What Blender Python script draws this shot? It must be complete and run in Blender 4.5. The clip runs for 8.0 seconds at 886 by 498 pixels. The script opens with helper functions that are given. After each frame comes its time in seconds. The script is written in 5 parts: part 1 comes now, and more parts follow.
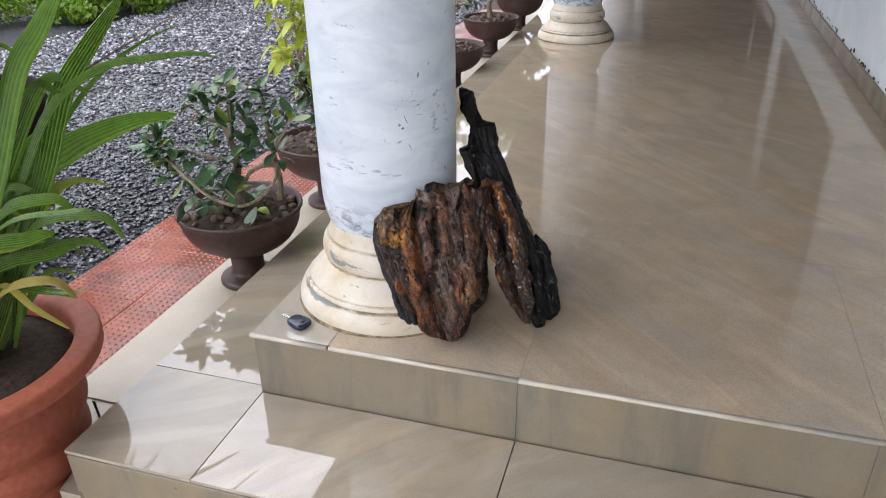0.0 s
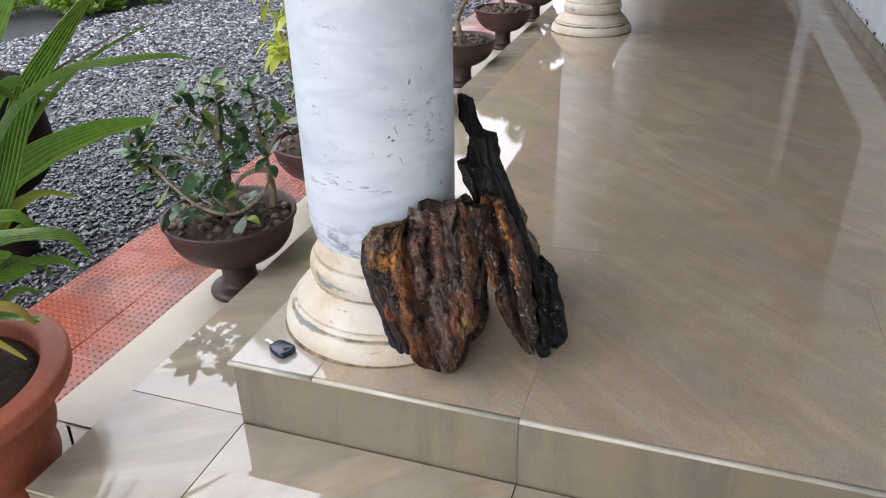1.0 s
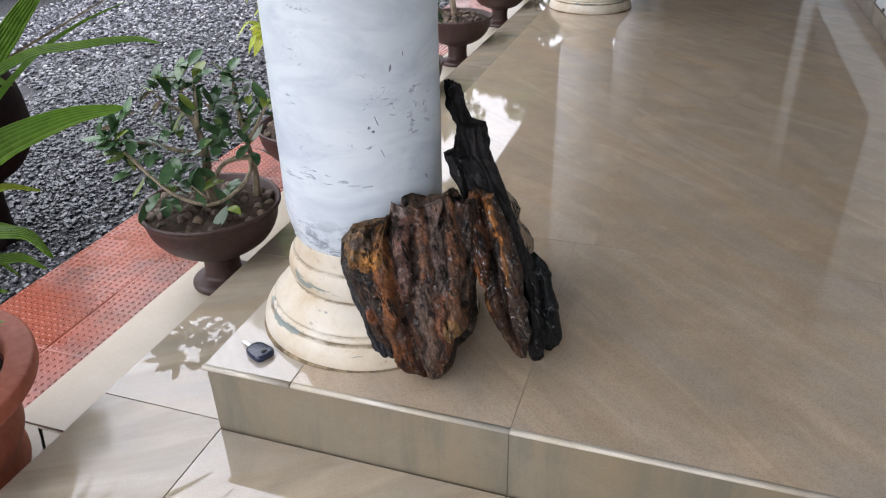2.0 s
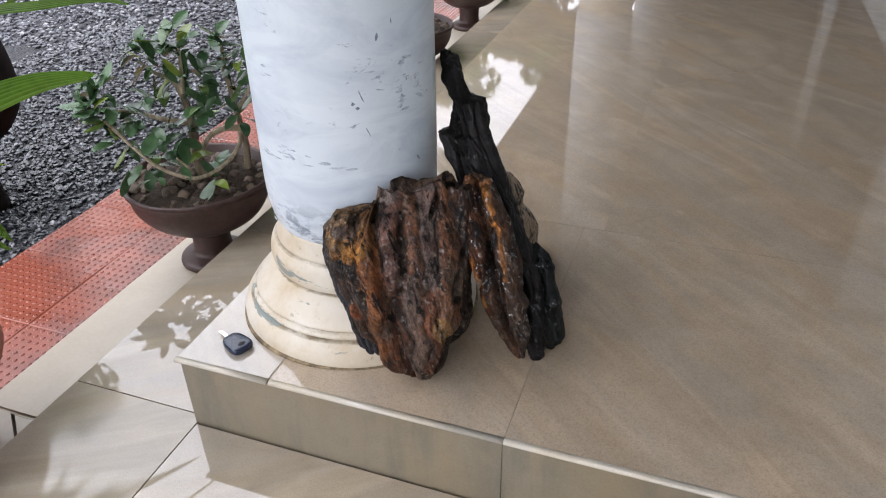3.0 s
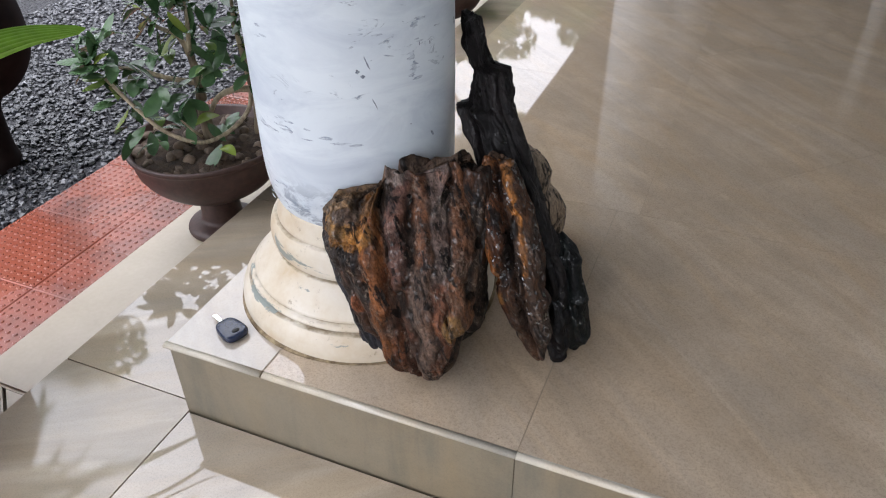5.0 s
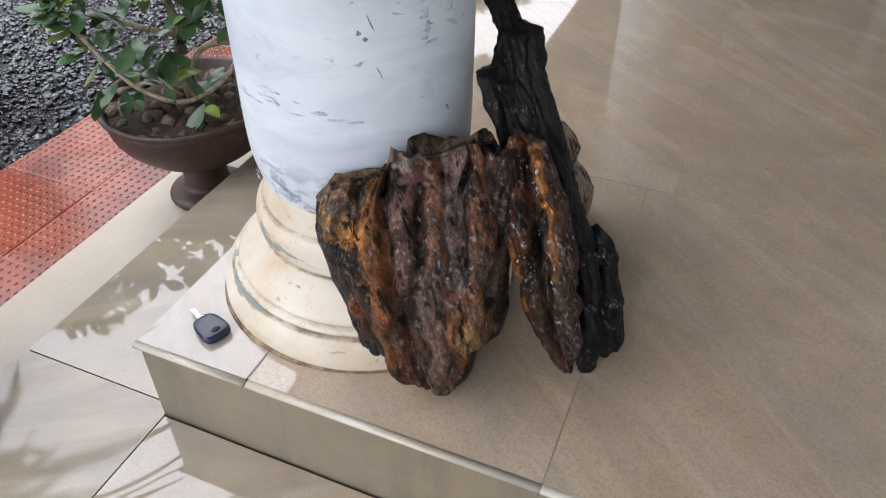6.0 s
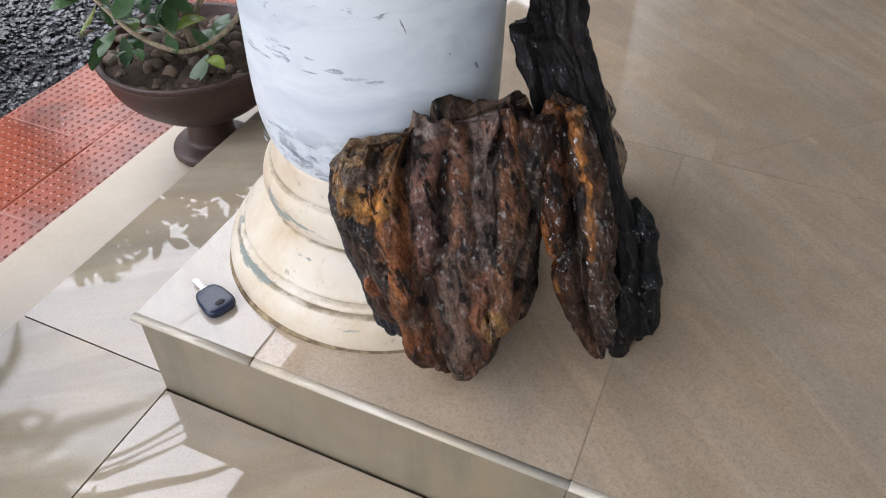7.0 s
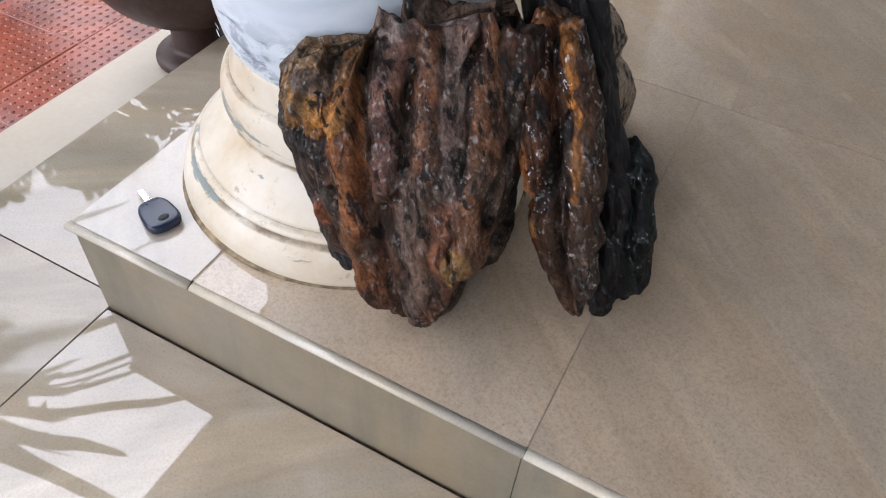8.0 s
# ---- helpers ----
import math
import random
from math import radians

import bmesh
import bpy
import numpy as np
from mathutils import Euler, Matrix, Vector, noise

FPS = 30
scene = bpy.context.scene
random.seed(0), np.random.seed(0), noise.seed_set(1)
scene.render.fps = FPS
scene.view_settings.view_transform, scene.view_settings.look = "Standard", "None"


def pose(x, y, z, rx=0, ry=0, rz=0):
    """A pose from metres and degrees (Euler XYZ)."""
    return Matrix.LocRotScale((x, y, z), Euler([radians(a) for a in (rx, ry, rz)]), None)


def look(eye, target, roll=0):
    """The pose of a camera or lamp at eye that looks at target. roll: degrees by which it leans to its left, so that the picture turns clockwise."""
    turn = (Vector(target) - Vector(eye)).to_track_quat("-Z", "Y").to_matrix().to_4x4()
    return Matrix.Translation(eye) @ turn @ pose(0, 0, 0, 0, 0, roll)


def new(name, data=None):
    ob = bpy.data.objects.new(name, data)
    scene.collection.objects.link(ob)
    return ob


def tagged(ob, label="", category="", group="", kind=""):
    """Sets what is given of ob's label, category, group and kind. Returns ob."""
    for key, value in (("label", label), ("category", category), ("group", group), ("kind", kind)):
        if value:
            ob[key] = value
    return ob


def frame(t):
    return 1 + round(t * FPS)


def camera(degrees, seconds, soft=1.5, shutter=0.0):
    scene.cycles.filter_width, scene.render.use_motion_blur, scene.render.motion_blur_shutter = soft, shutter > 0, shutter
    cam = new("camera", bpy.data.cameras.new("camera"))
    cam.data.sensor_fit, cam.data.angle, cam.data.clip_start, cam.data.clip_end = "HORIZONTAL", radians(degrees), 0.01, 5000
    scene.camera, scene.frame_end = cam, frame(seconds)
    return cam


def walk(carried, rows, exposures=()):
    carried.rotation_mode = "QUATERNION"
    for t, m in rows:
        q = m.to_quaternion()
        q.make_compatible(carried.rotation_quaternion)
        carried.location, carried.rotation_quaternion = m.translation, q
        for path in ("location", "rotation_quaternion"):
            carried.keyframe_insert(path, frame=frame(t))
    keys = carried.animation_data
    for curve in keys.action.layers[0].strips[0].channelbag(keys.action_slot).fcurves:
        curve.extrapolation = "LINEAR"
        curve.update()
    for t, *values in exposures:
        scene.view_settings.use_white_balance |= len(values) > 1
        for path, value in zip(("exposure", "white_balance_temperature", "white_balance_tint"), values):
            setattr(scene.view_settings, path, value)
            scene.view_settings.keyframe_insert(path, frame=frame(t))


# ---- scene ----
cam = camera(61.7, 8.0, 1.1)
METRES, EYE, TILT, LEAN, TURN = 0.95, 1.085, 0.0, 0.0, 17.6
ROWS = [
    (0.0, 0.0, 0.0, 0.0, -0.48, -27.14, 0.94),
    (0.5, 0.0191, 0.0827, -0.0082, 0.6, -27.19, 1.01),
    (1.0, 0.0421, 0.1706, -0.0088, 0.71, -27.96, 1.17),
    (1.5, 0.0542, 0.2211, -0.0126, 0.39, -28.73, 1.29),
    (3.0, 0.1021, 0.4123, -0.0486, 2.02, -32.4, 0.95),
    (3.5, 0.1156, 0.4727, -0.0619, 3.2, -33.47, 0.87),
    (4.0, 0.1165, 0.4932, -0.0635, 4.54, -33.3, 0.64),
    (4.5, 0.1232, 0.5027, -0.0682, 4.76, -33.99, 0.64),
    (6.0, 0.0783, 0.7354, -0.1393, 5.14, -39.44, -0.14),
    (6.5, 0.0587, 0.7998, -0.1546, 5.08, -41.47, -0.6),
    (7.0, 0.0489, 0.8186, -0.1744, 6.21, -43.18, -0.55),
    (7.5, 0.0686, 0.8442, -0.2064, 8.99, -45.53, -1.69),
    (8.0, 0.0986, 0.8965, -0.2633, 10.38, -47.52, -3.21),
]
BASE = pose(0.834, -1.203, EYE, TILT, LEAN, TURN)
EXPOSURES = [(0.0, -0.38, 6335, 15), (4.5, -0.47, 6335, 15), (6.5, -0.36, 6360, 15), (7.5, -0.33, 6335, 15), (8.0, -0.29, 6190, 16)]
walk(cam, [(t, BASE @ pose(METRES * x, METRES * y, METRES * z, 90 + pitch, roll, yaw)) for t, x, y, z, yaw, pitch, roll in ROWS], EXPOSURES)

# ---- world and sun: an overcast, bright sky ----
world = bpy.data.worlds.new("world")
scene.world = world
world.use_nodes = True
wn, wl = world.node_tree.nodes, world.node_tree.links
wn.clear()
sky = wn.new("ShaderNodeTexSky")
sky.sky_type, sky.sun_disc = "NISHITA", False
sky.sun_elevation, sky.sun_rotation = radians(55), radians(218)
sky.dust_density, sky.air_density = 3.0, 1.0
pale = wn.new("ShaderNodeMix")
pale.data_type = "RGBA"
pale.inputs["Factor"].default_value = 0.72
pale.inputs["B"].default_value = (56, 58, 61, 1)
back = wn.new("ShaderNodeBackground")
back.inputs["Strength"].default_value = 0.12
wout = wn.new("ShaderNodeOutputWorld")
wl.new(sky.outputs[0], pale.inputs["A"])
# an overcast sky is brighter overhead than at the horizon
up = wn.new("ShaderNodeSeparateXYZ")
wl.new(wn.new("ShaderNodeTexCoord").outputs["Generated"], up.inputs[0])
rise = wn.new("ShaderNodeMapRange")
rise.inputs["To Min"].default_value, rise.inputs["To Max"].default_value = 0.62, 1.5
wl.new(up.outputs[2], rise.inputs["Value"])
dome = wn.new("ShaderNodeVectorMath")
dome.operation = "SCALE"
wl.new(pale.outputs["Result"], dome.inputs[0])
wl.new(rise.outputs[0], dome.inputs["Scale"])
wl.new(dome.outputs[0], back.inputs["Color"])
wl.new(back.outputs[0], wout.inputs[0])
sun = new("sun", bpy.data.lights.new("sun", "SUN"))
sun.data.energy, sun.data.angle, sun.data.color = 0.5, radians(75), (1, 0.96, 0.9)
sun.matrix_world = look((-4, -4, 9), (0, 0, 0))


# ---- materials ----
def lin(h):
    """Linear colour from a hex string."""
    c = [int(h[i:i + 2], 16) / 255 for i in (0, 2, 4)]
    return (*[x / 12.92 if x <= 0.04045 else ((x + 0.055) / 1.055) ** 2.4 for x in c], 1)


class Mat:
    """A small builder for node materials."""

    def __init__(self, name, rough=0.5, metal=0.0, spec=0.5):
        self.m = bpy.data.materials.new(name)
        self.m.use_nodes = True
        self.n, self.l = self.m.node_tree.nodes, self.m.node_tree.links
        self.b = self.n["Principled BSDF"]
        self.b.inputs["Roughness"].default_value = rough
        self.b.inputs["Metallic"].default_value = metal
        self.b.inputs["Specular IOR Level"].default_value = spec
        self.co = self.n.new("ShaderNodeTexCoord").outputs["Object"]

    def put(self, socket, v):
        if isinstance(v, bpy.types.NodeSocket):
            self.l.new(v, socket)
        else:
            socket.default_value = v

    def geo(self):
        return self.n.new("ShaderNodeNewGeometry")

    def world_co(self):
        return self.geo().outputs["Position"]

    def random(self):
        return self.n.new("ShaderNodeObjectInfo").outputs["Random"]

    def mapped(self, scale=(1, 1, 1), rot=(0, 0, 0), co=None, loc=(0, 0, 0)):
        k = self.n.new("ShaderNodeMapping")
        self.put(k.inputs["Vector"], co or self.co)
        self.put(k.inputs["Scale"], scale)
        self.put(k.inputs["Location"], loc)
        k.inputs["Rotation"].default_value = [radians(a) for a in rot]
        return k.outputs[0]

    def noise(self, scale, detail=4, rough=0.55, co=None, dist=0.0):
        k = self.n.new("ShaderNodeTexNoise")
        self.put(k.inputs["Vector"], co or self.co)
        k.inputs["Scale"].default_value, k.inputs["Detail"].default_value = scale, detail
        k.inputs["Roughness"].default_value, k.inputs["Distortion"].default_value = rough, dist
        return k.outputs["Fac"]

    def voronoi(self, scale, co=None, feature="F1"):
        k = self.n.new("ShaderNodeTexVoronoi")
        k.feature = feature
        self.put(k.inputs["Vector"], co or self.co)
        k.inputs["Scale"].default_value = scale
        return k.outputs["Distance"]

    def ramp(self, fac, *stops):
        k = self.n.new("ShaderNodeValToRGB")
        el = k.color_ramp.elements
        while len(el) < len(stops):
            el.new(0.5)
        for e, (p, c) in zip(el, stops):
            e.position, e.color = p, c if isinstance(c, tuple) else (c, c, c, 1)
        self.l.new(fac, k.inputs[0])
        return k.outputs[0]

    def mix(self, fac, a, b, mode="MIX"):
        k = self.n.new("ShaderNodeMix")
        k.data_type, k.blend_type = "RGBA", mode
        self.put(k.inputs["Factor"], fac)
        self.put(k.inputs["A"], a)
        self.put(k.inputs["B"], b)
        return k.outputs["Result"]

    def math(self, op, a, b=0.0, clamp=False):
        k = self.n.new("ShaderNodeMath")
        k.operation, k.use_clamp = op, clamp
        self.put(k.inputs[0], a)
        self.put(k.inputs[1], b)
        return k.outputs[0]

    def axis(self, which, co=None):
        k = self.n.new("ShaderNodeSeparateXYZ")
        self.put(k.inputs[0], co or self.co)
        return k.outputs[which]

    def bump(self, height, strength=0.3, distance=0.01):
        k = self.n.new("ShaderNodeBump")
        k.inputs["Strength"].default_value, k.inputs["Distance"].default_value = strength, distance
        self.l.new(height, k.inputs["Height"])
        if self.b.inputs["Normal"].is_linked:
            self.l.new(self.b.inputs["Normal"].links[0].from_socket, k.inputs["Normal"])
        self.l.new(k.outputs[0], self.b.inputs["Normal"])

    def color(self, v):
        self.put(self.b.inputs["Base Color"], v)
        return self

    def rough(self, v):
        self.put(self.b.inputs["Roughness"], v)
        return self


def tile_material(name, tint, rough, streak=0.55, angle=45, spec=0.8, grain=0.5, upright=0.0, stretch=6.5):
    """Polished sandstone-look porcelain with slanting veins."""
    k = Mat(name, rough, 0.0, spec)
    rnd = k.random()
    shift = k.n.new("ShaderNodeCombineXYZ")
    k.l.new(k.math("MULTIPLY", rnd, 37.0), shift.inputs[0])
    k.l.new(k.math("MULTIPLY", rnd, 91.0), shift.inputs[1])
    turned = k.mapped((1, 1, 1), (0, 0, angle), k.world_co())
    wave = k.mapped((0.9, stretch, 4), (0, 0, 0), turned, shift.outputs[0])
    v = k.noise(1.0, 4, 0.6, wave, 1.5)
    fine = k.noise(300, 4, 0.8, k.world_co())
    base = k.ramp(v, (0.28, tuple(c * 0.74 for c in tint[:3]) + (1,)), (0.42, tint), (0.52, tuple(c * 0.88 for c in tint[:3]) + (1,)), (0.62, tuple(min(1, c * 1.14) for c in tint[:3]) + (1,)), (0.75, tint))
    col = k.mix(streak, tint, base)
    col = k.mix(grain, col, k.ramp(fine, (0.34, 0.45), (0.5, 1.0), (0.66, 1.18)), "MULTIPLY")
    cloud = k.ramp(k.noise(1.0, 4, 0.6, k.mapped((7, 7, 7), co=k.world_co()), 0.8), (0.35, 0.9), (0.65, 1.08))
    col = k.mix(0.6, col, cloud, "MULTIPLY")
    arcs = k.noise(1.0, 2, 0.4, k.mapped((0.9, 1.9, 1), (0, 0, 0), turned, shift.outputs[0]), 0.5)
    arcs = k.math("SINE", k.math("MULTIPLY", arcs, 46.0))
    col = k.mix(k.ramp(k.noise(1.7, 3, 0.5, k.world_co()), (0.42, 0.0), (0.6, 0.0 if upright else 0.7)), col, k.ramp(arcs, (0.0, 0.90), (0.55, 1.0), (1.0, 1.07)), "MULTIPLY")
    dirt = k.ramp(k.noise(2.3, 5, 0.6, k.world_co()), (0.35, 0.9), (0.65, 1.0))
    hue = k.ramp(k.noise(1.0, 5, 0.65, k.mapped((2.5, 8, 5), co=turned, loc=(5, 2, 0)), 0.6), (0.36, (0.92, 0.98, 1.06, 1)), (0.5, (1.0, 1.0, 0.98, 1)), (0.64, (1.08, 1.0, 0.86, 1)))
    col = k.mix(0.45, col, hue, "MULTIPLY")
    grit = k.ramp(k.noise(520, 2, 0.6, k.world_co()), (0.66, 0.0), (0.72, 0.55 * min(1.0, grain * 2)))
    col = k.mix(grit, col, lin("5b4a3a"))
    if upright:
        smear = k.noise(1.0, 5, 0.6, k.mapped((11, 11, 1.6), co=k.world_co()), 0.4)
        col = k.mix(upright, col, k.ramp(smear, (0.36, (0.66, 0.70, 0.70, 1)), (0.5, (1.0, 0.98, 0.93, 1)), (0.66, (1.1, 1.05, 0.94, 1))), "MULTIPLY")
    k.color(k.mix(1.0, col, dirt, "MULTIPLY"))
    k.rough(k.ramp(k.noise(5, 4, 0.6, k.world_co()), (0.3, rough * 0.7), (0.75, rough * 1.6)))
    if not upright:
        k.bump(k.noise(1.6, 2, 0.5, k.world_co()), 0.08, 0.004)
    return k.m


M = {}
M["tile"] = tile_material("beige_tile", lin("beab95"), 0.028, 0.45, 45, 0.75, 0.45)
# Corner tile: low grain, cooler tint standing in for its sky reflection.
M["corner_tile"] = tile_material("smooth_sheen_tile", lin("bcb1a3"), 0.04, 0.4, 45, 0.75, 0.15)
M["tread"] = tile_material("pale_tile", lin("aa9d8b"), 0.024, 0.75, -35, 0.8, 0.3, 0.0, 2.8)
M["worn_tread"] = tile_material("dulled_tile", lin("aa9e8c"), 0.07, 0.75, -35, 0.55, 0.25, 0.0, 2.8)
# Same tile as the floor, its tint darkened to dim the upright faces.
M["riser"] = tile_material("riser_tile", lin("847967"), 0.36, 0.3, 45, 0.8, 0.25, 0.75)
# Brighter tint than the floor: the rounded lip's highlight put into its colour.
M["nosing"] = tile_material("nosing_tile", lin("c6bcab"), 0.18, 0.3, 45, 0.7, 0.2)

k = Mat("grout", 0.9)
M["grout"] = k.color(k.ramp(k.noise(60), (0.3, lin("3b2f25")), (0.7, lin("5d4f40")))).m

k = Mat("upper_grout", 0.8)
M["upper_grout"] = k.color(k.ramp(k.noise(60), (0.3, lin("8f816d")), (0.7, lin("a3947f")))).m

k = Mat("cement_kerb", 0.3, 0.0, 0.5)
v = k.noise(3.0, 5, 0.6, k.world_co())
k.color(k.mix(0.12, k.ramp(v, (0.3, lin("a69b89")), (0.7, lin("b8ae9d"))), k.ramp(k.noise(90, 3), (0.3, lin("8b8171")), (0.7, lin("b5ab9b")))))
k.bump(k.noise(9, 4), 0.05, 0.003)
M["kerb"] = k.m

k = Mat("red_paver", 0.3, 0.0, 1.0)
w = k.world_co()
v = k.noise(4.0, 5, 0.6, w)
stain = k.ramp(k.noise(2.2, 5, 0.65, w), (0.40, lin("4f2a20")), (0.50, lin("854533")), (0.75, lin("9c5d4b")))
k.color(k.mix(k.math("MULTIPLY", k.random(), 0.25), k.mix(0.35, stain, k.ramp(v, (0.3, lin("763221")), (0.7, lin("9e5f4d")))), lin("74341f")))
k.rough(k.ramp(k.noise(3.1, 4, 0.5, w), (0.38, 0.16), (0.6, 0.34)))
k.bump(k.noise(150, 3, 0.6, w), 0.15, 0.003)
M["red"] = k.m

k = Mat("gravel_stone", 0.28, 0.0, 0.8)
isl = k.geo().outputs["Random Per Island"]
g = k.ramp(isl, (0.0, lin("0e1013")), (0.35, lin("16181c")), (0.65, lin("26282d")), (0.90, lin("44464b")), (1.0, lin("77777a")))
w = k.world_co()
# Stones darken near the porch: plant shade and grazing sheen put into the colour.
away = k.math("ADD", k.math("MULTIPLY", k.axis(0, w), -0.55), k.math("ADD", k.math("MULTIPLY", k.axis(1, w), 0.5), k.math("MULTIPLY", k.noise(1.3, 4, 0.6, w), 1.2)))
far_light = k.ramp(k.math("DIVIDE", away, 6.0), (0.44, 0.0), (0.90, 1.0))
g = k.mix(far_light, g, k.ramp(isl, (0.0, lin("33343a")), (0.35, lin("5c5c64")), (0.65, lin("82828a")), (0.88, lin("a9a8ac")), (1.0, lin("c9c7c4"))))
k.color(k.mix(0.35, g, k.ramp(k.noise(120, 3, 0.6, w), (0.3, 0.3), (0.7, 1.0)), "MULTIPLY"))
k.rough(k.ramp(far_light, (0.0, 0.28), (1.0, 0.55)))
k.bump(k.noise(200, 3, 0.6, w), 0.2, 0.002)
M["gravel"] = k.m

# Bed and cell rims kept dark: shade between the stones painted in.
k = Mat("gravel_bed", 0.7)
w = k.world_co()
v1 = k.voronoi(55, w)
k.color(k.mix(0.5, k.ramp(v1, (0.05, lin("4a4a4e")), (0.6, lin("151619"))), k.ramp(k.noise(30, 4, 0.6, w), (0.3, lin("1a1b1e")), (0.7, lin("4e4d51")))))
k.bump(k.math("SUBTRACT", 1.0, v1), 0.9, 0.02)
M["ground"] = k.m

k = Mat("shaft_paint", 0.42)
w = k.world_co()
worn = k.ramp(k.noise(1.0, 7, 0.72, k.mapped((17, 17, 42), (0, 18, 0), w), 0.9), (0.60, 0.0), (0.66, 0.85))
where = k.ramp(k.noise(1.0, 3, 0.5, k.mapped((7, 7, 9), (0, 0, 0), w)), (0.47, 0.0), (0.58, 1.0))
foot = k.math("MULTIPLY", k.ramp(k.axis(2, w), (0.40, 1.0), (0.455, 0.0)), k.ramp(k.noise(1.0, 6, 0.7, k.mapped((22, 22, 30), (0, 25, 0), w), 0.8), (0.48, 0.0), (0.58, 0.8)))
scuff = k.math("MAXIMUM", k.math("MULTIPLY", worn, where), foot)
smear = k.ramp(k.noise(1.0, 6, 0.65, k.mapped((6, 6, 15), (0, 12, 0), w), 0.8), (0.45, 0.0), (0.72, 0.55))
c1 = k.mix(smear, k.ramp(k.noise(3, 4, 0.5, w), (0.3, lin("cfd7de")), (0.7, lin("dce3e8"))), lin("a3adbd"))
nick = k.ramp(k.noise(1.0, 4, 0.6, k.mapped((45, 45, 22), (0, -15, 0), w), 0.3), (0.735, 0.0), (0.75, 0.8))
k.color(k.mix(nick, k.mix(scuff, c1, lin("707b8c")), lin("4a4b50")))
k.bump(k.noise(9, 4, 0.5, w), 0.1, 0.006)
M["shaft"] = k.m

k = Mat("scuff_grey", 0.6)
M["scuff"] = k.color(k.ramp(k.noise(160, 4, 0.6, k.world_co()), (0.35, lin("5f6672")), (0.6, lin("949ca8")))).m

k = Mat("smear_grey", 0.5)
M["smear"] = k.color(k.ramp(k.noise(1.0, 5, 0.7, k.mapped((90, 90, 220), co=k.world_co())), (0.40, lin("8f99a8")), (0.58, lin("c6ced6")))).m

k = Mat("cream_paint", 0.45)
w = k.world_co()
band = k.ramp(k.axis(2, w), (0.200, 0.1), (0.208, 1.0), (0.218, 0.9), (0.226, 0.0), (0.276, 0.1), (0.288, 1.0), (0.304, 0.9), (0.316, 0.1))
chip = k.ramp(k.math("ADD", k.noise(1.0, 6, 0.7, k.mapped((10, 10, 34), (0, 0, 0), w, (0.3, 0.1, 0)), 0.5), k.math("MULTIPLY", band, 0.17)), (0.705, 0.0), (0.730, 0.9))
c1 = k.ramp(k.noise(9, 6, 0.65, w), (0.3, lin("c2af92")), (0.5, lin("d0c5b2")), (0.7, lin("d9d2c6")))
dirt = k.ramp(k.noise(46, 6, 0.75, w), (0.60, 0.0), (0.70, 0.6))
# Shade of the moulding grooves, painted in as broken dark lines.
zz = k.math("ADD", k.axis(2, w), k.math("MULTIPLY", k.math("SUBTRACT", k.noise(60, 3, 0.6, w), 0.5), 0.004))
groove_shade = k.ramp(k.math("DIVIDE", k.math("SUBTRACT", zz, 0.19), 0.16), (0.100, 0.0), (0.112, 1.0), (0.134, 1.0), (0.148, 0.0), (0.188, 0.0), (0.200, 0.9), (0.214, 0.0), (0.478, 0.0), (0.490, 1.0), (0.506, 0.0), (0.846, 0.0), (0.860, 0.9), (0.880, 0.0))
# dirt specks, with the painted groove shade joined to them
dirt = k.math("MAXIMUM", dirt, k.math("MULTIPLY", groove_shade, k.ramp(k.noise(14, 5, 0.7, w), (0.36, 0.15), (0.56, 1.0))))
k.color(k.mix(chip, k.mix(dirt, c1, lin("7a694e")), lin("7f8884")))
k.bump(k.noise(40, 4, 0.6, w), 0.18, 0.003)
M["cream"] = k.m

k = Mat("mortar", 0.9)
M["mortar"] = k.color(k.ramp(k.noise(45, 5, 0.7), (0.35, lin("4d3d2b")), (0.65, lin("a08e70")))).m

k = Mat("wall_plaster", 0.6)
w = k.world_co()
k.color(k.mix(0.5, lin("dfe6ea"), k.ramp(k.noise(5, 5, 0.6, w), (0.3, lin("cbd3d8")), (0.7, lin("eef1f2")))))
k.bump(k.noise(60, 4, 0.6, w), 0.1, 0.004)
M["wall"] = k.m

k = Mat("ceiling_plaster", 0.8)
k.color(k.ramp(k.noise(2, 5, 0.6, k.world_co()), (0.3, lin("453d34")), (0.7, lin("534a3f"))))
M["ceiling"] = k.m

k = Mat("terracotta", 0.62)
w = k.world_co()
k.color(k.mix(0.4, k.ramp(k.noise(6, 5, 0.6, w), (0.3, lin("8a3f2b")), (0.7, lin("a8573c"))), k.ramp(k.noise(60, 4, 0.6, w), (0.3, lin("7a3b2a")), (0.7, lin("ae6a52")))))
k.bump(k.noise(80, 4, 0.6, w), 0.15, 0.003)
M["terracotta"] = k.m

k = Mat("brown_glaze", 0.5)
w = k.world_co()
k.color(k.mix(0.45, k.ramp(k.noise(9, 5, 0.6, w), (0.3, lin("2c1b18")), (0.7, lin("46302b"))), k.ramp(k.noise(70, 4, 0.6, w), (0.3, lin("241816")), (0.7, lin("553c36")))))
k.bump(k.noise(60, 4, 0.6, w), 0.2, 0.003)
M["bowl"] = k.m

k = Mat("dark_urn", 0.8, 0.0, 0.1)
k.color(k.ramp(k.noise(14, 5, 0.6, k.world_co()), (0.3, lin("120d0d")), (0.7, lin("211817"))))
M["urn"] = k.m

k = Mat("soil", 0.95)
k.color(k.ramp(k.noise(50, 5, 0.7), (0.3, lin("1c140f")), (0.7, lin("4a3a2c"))))
k.bump(k.noise(70, 4, 0.7), 0.8, 0.01)
M["soil"] = k.m

k = Mat("pebble", 0.7)
w = k.world_co()
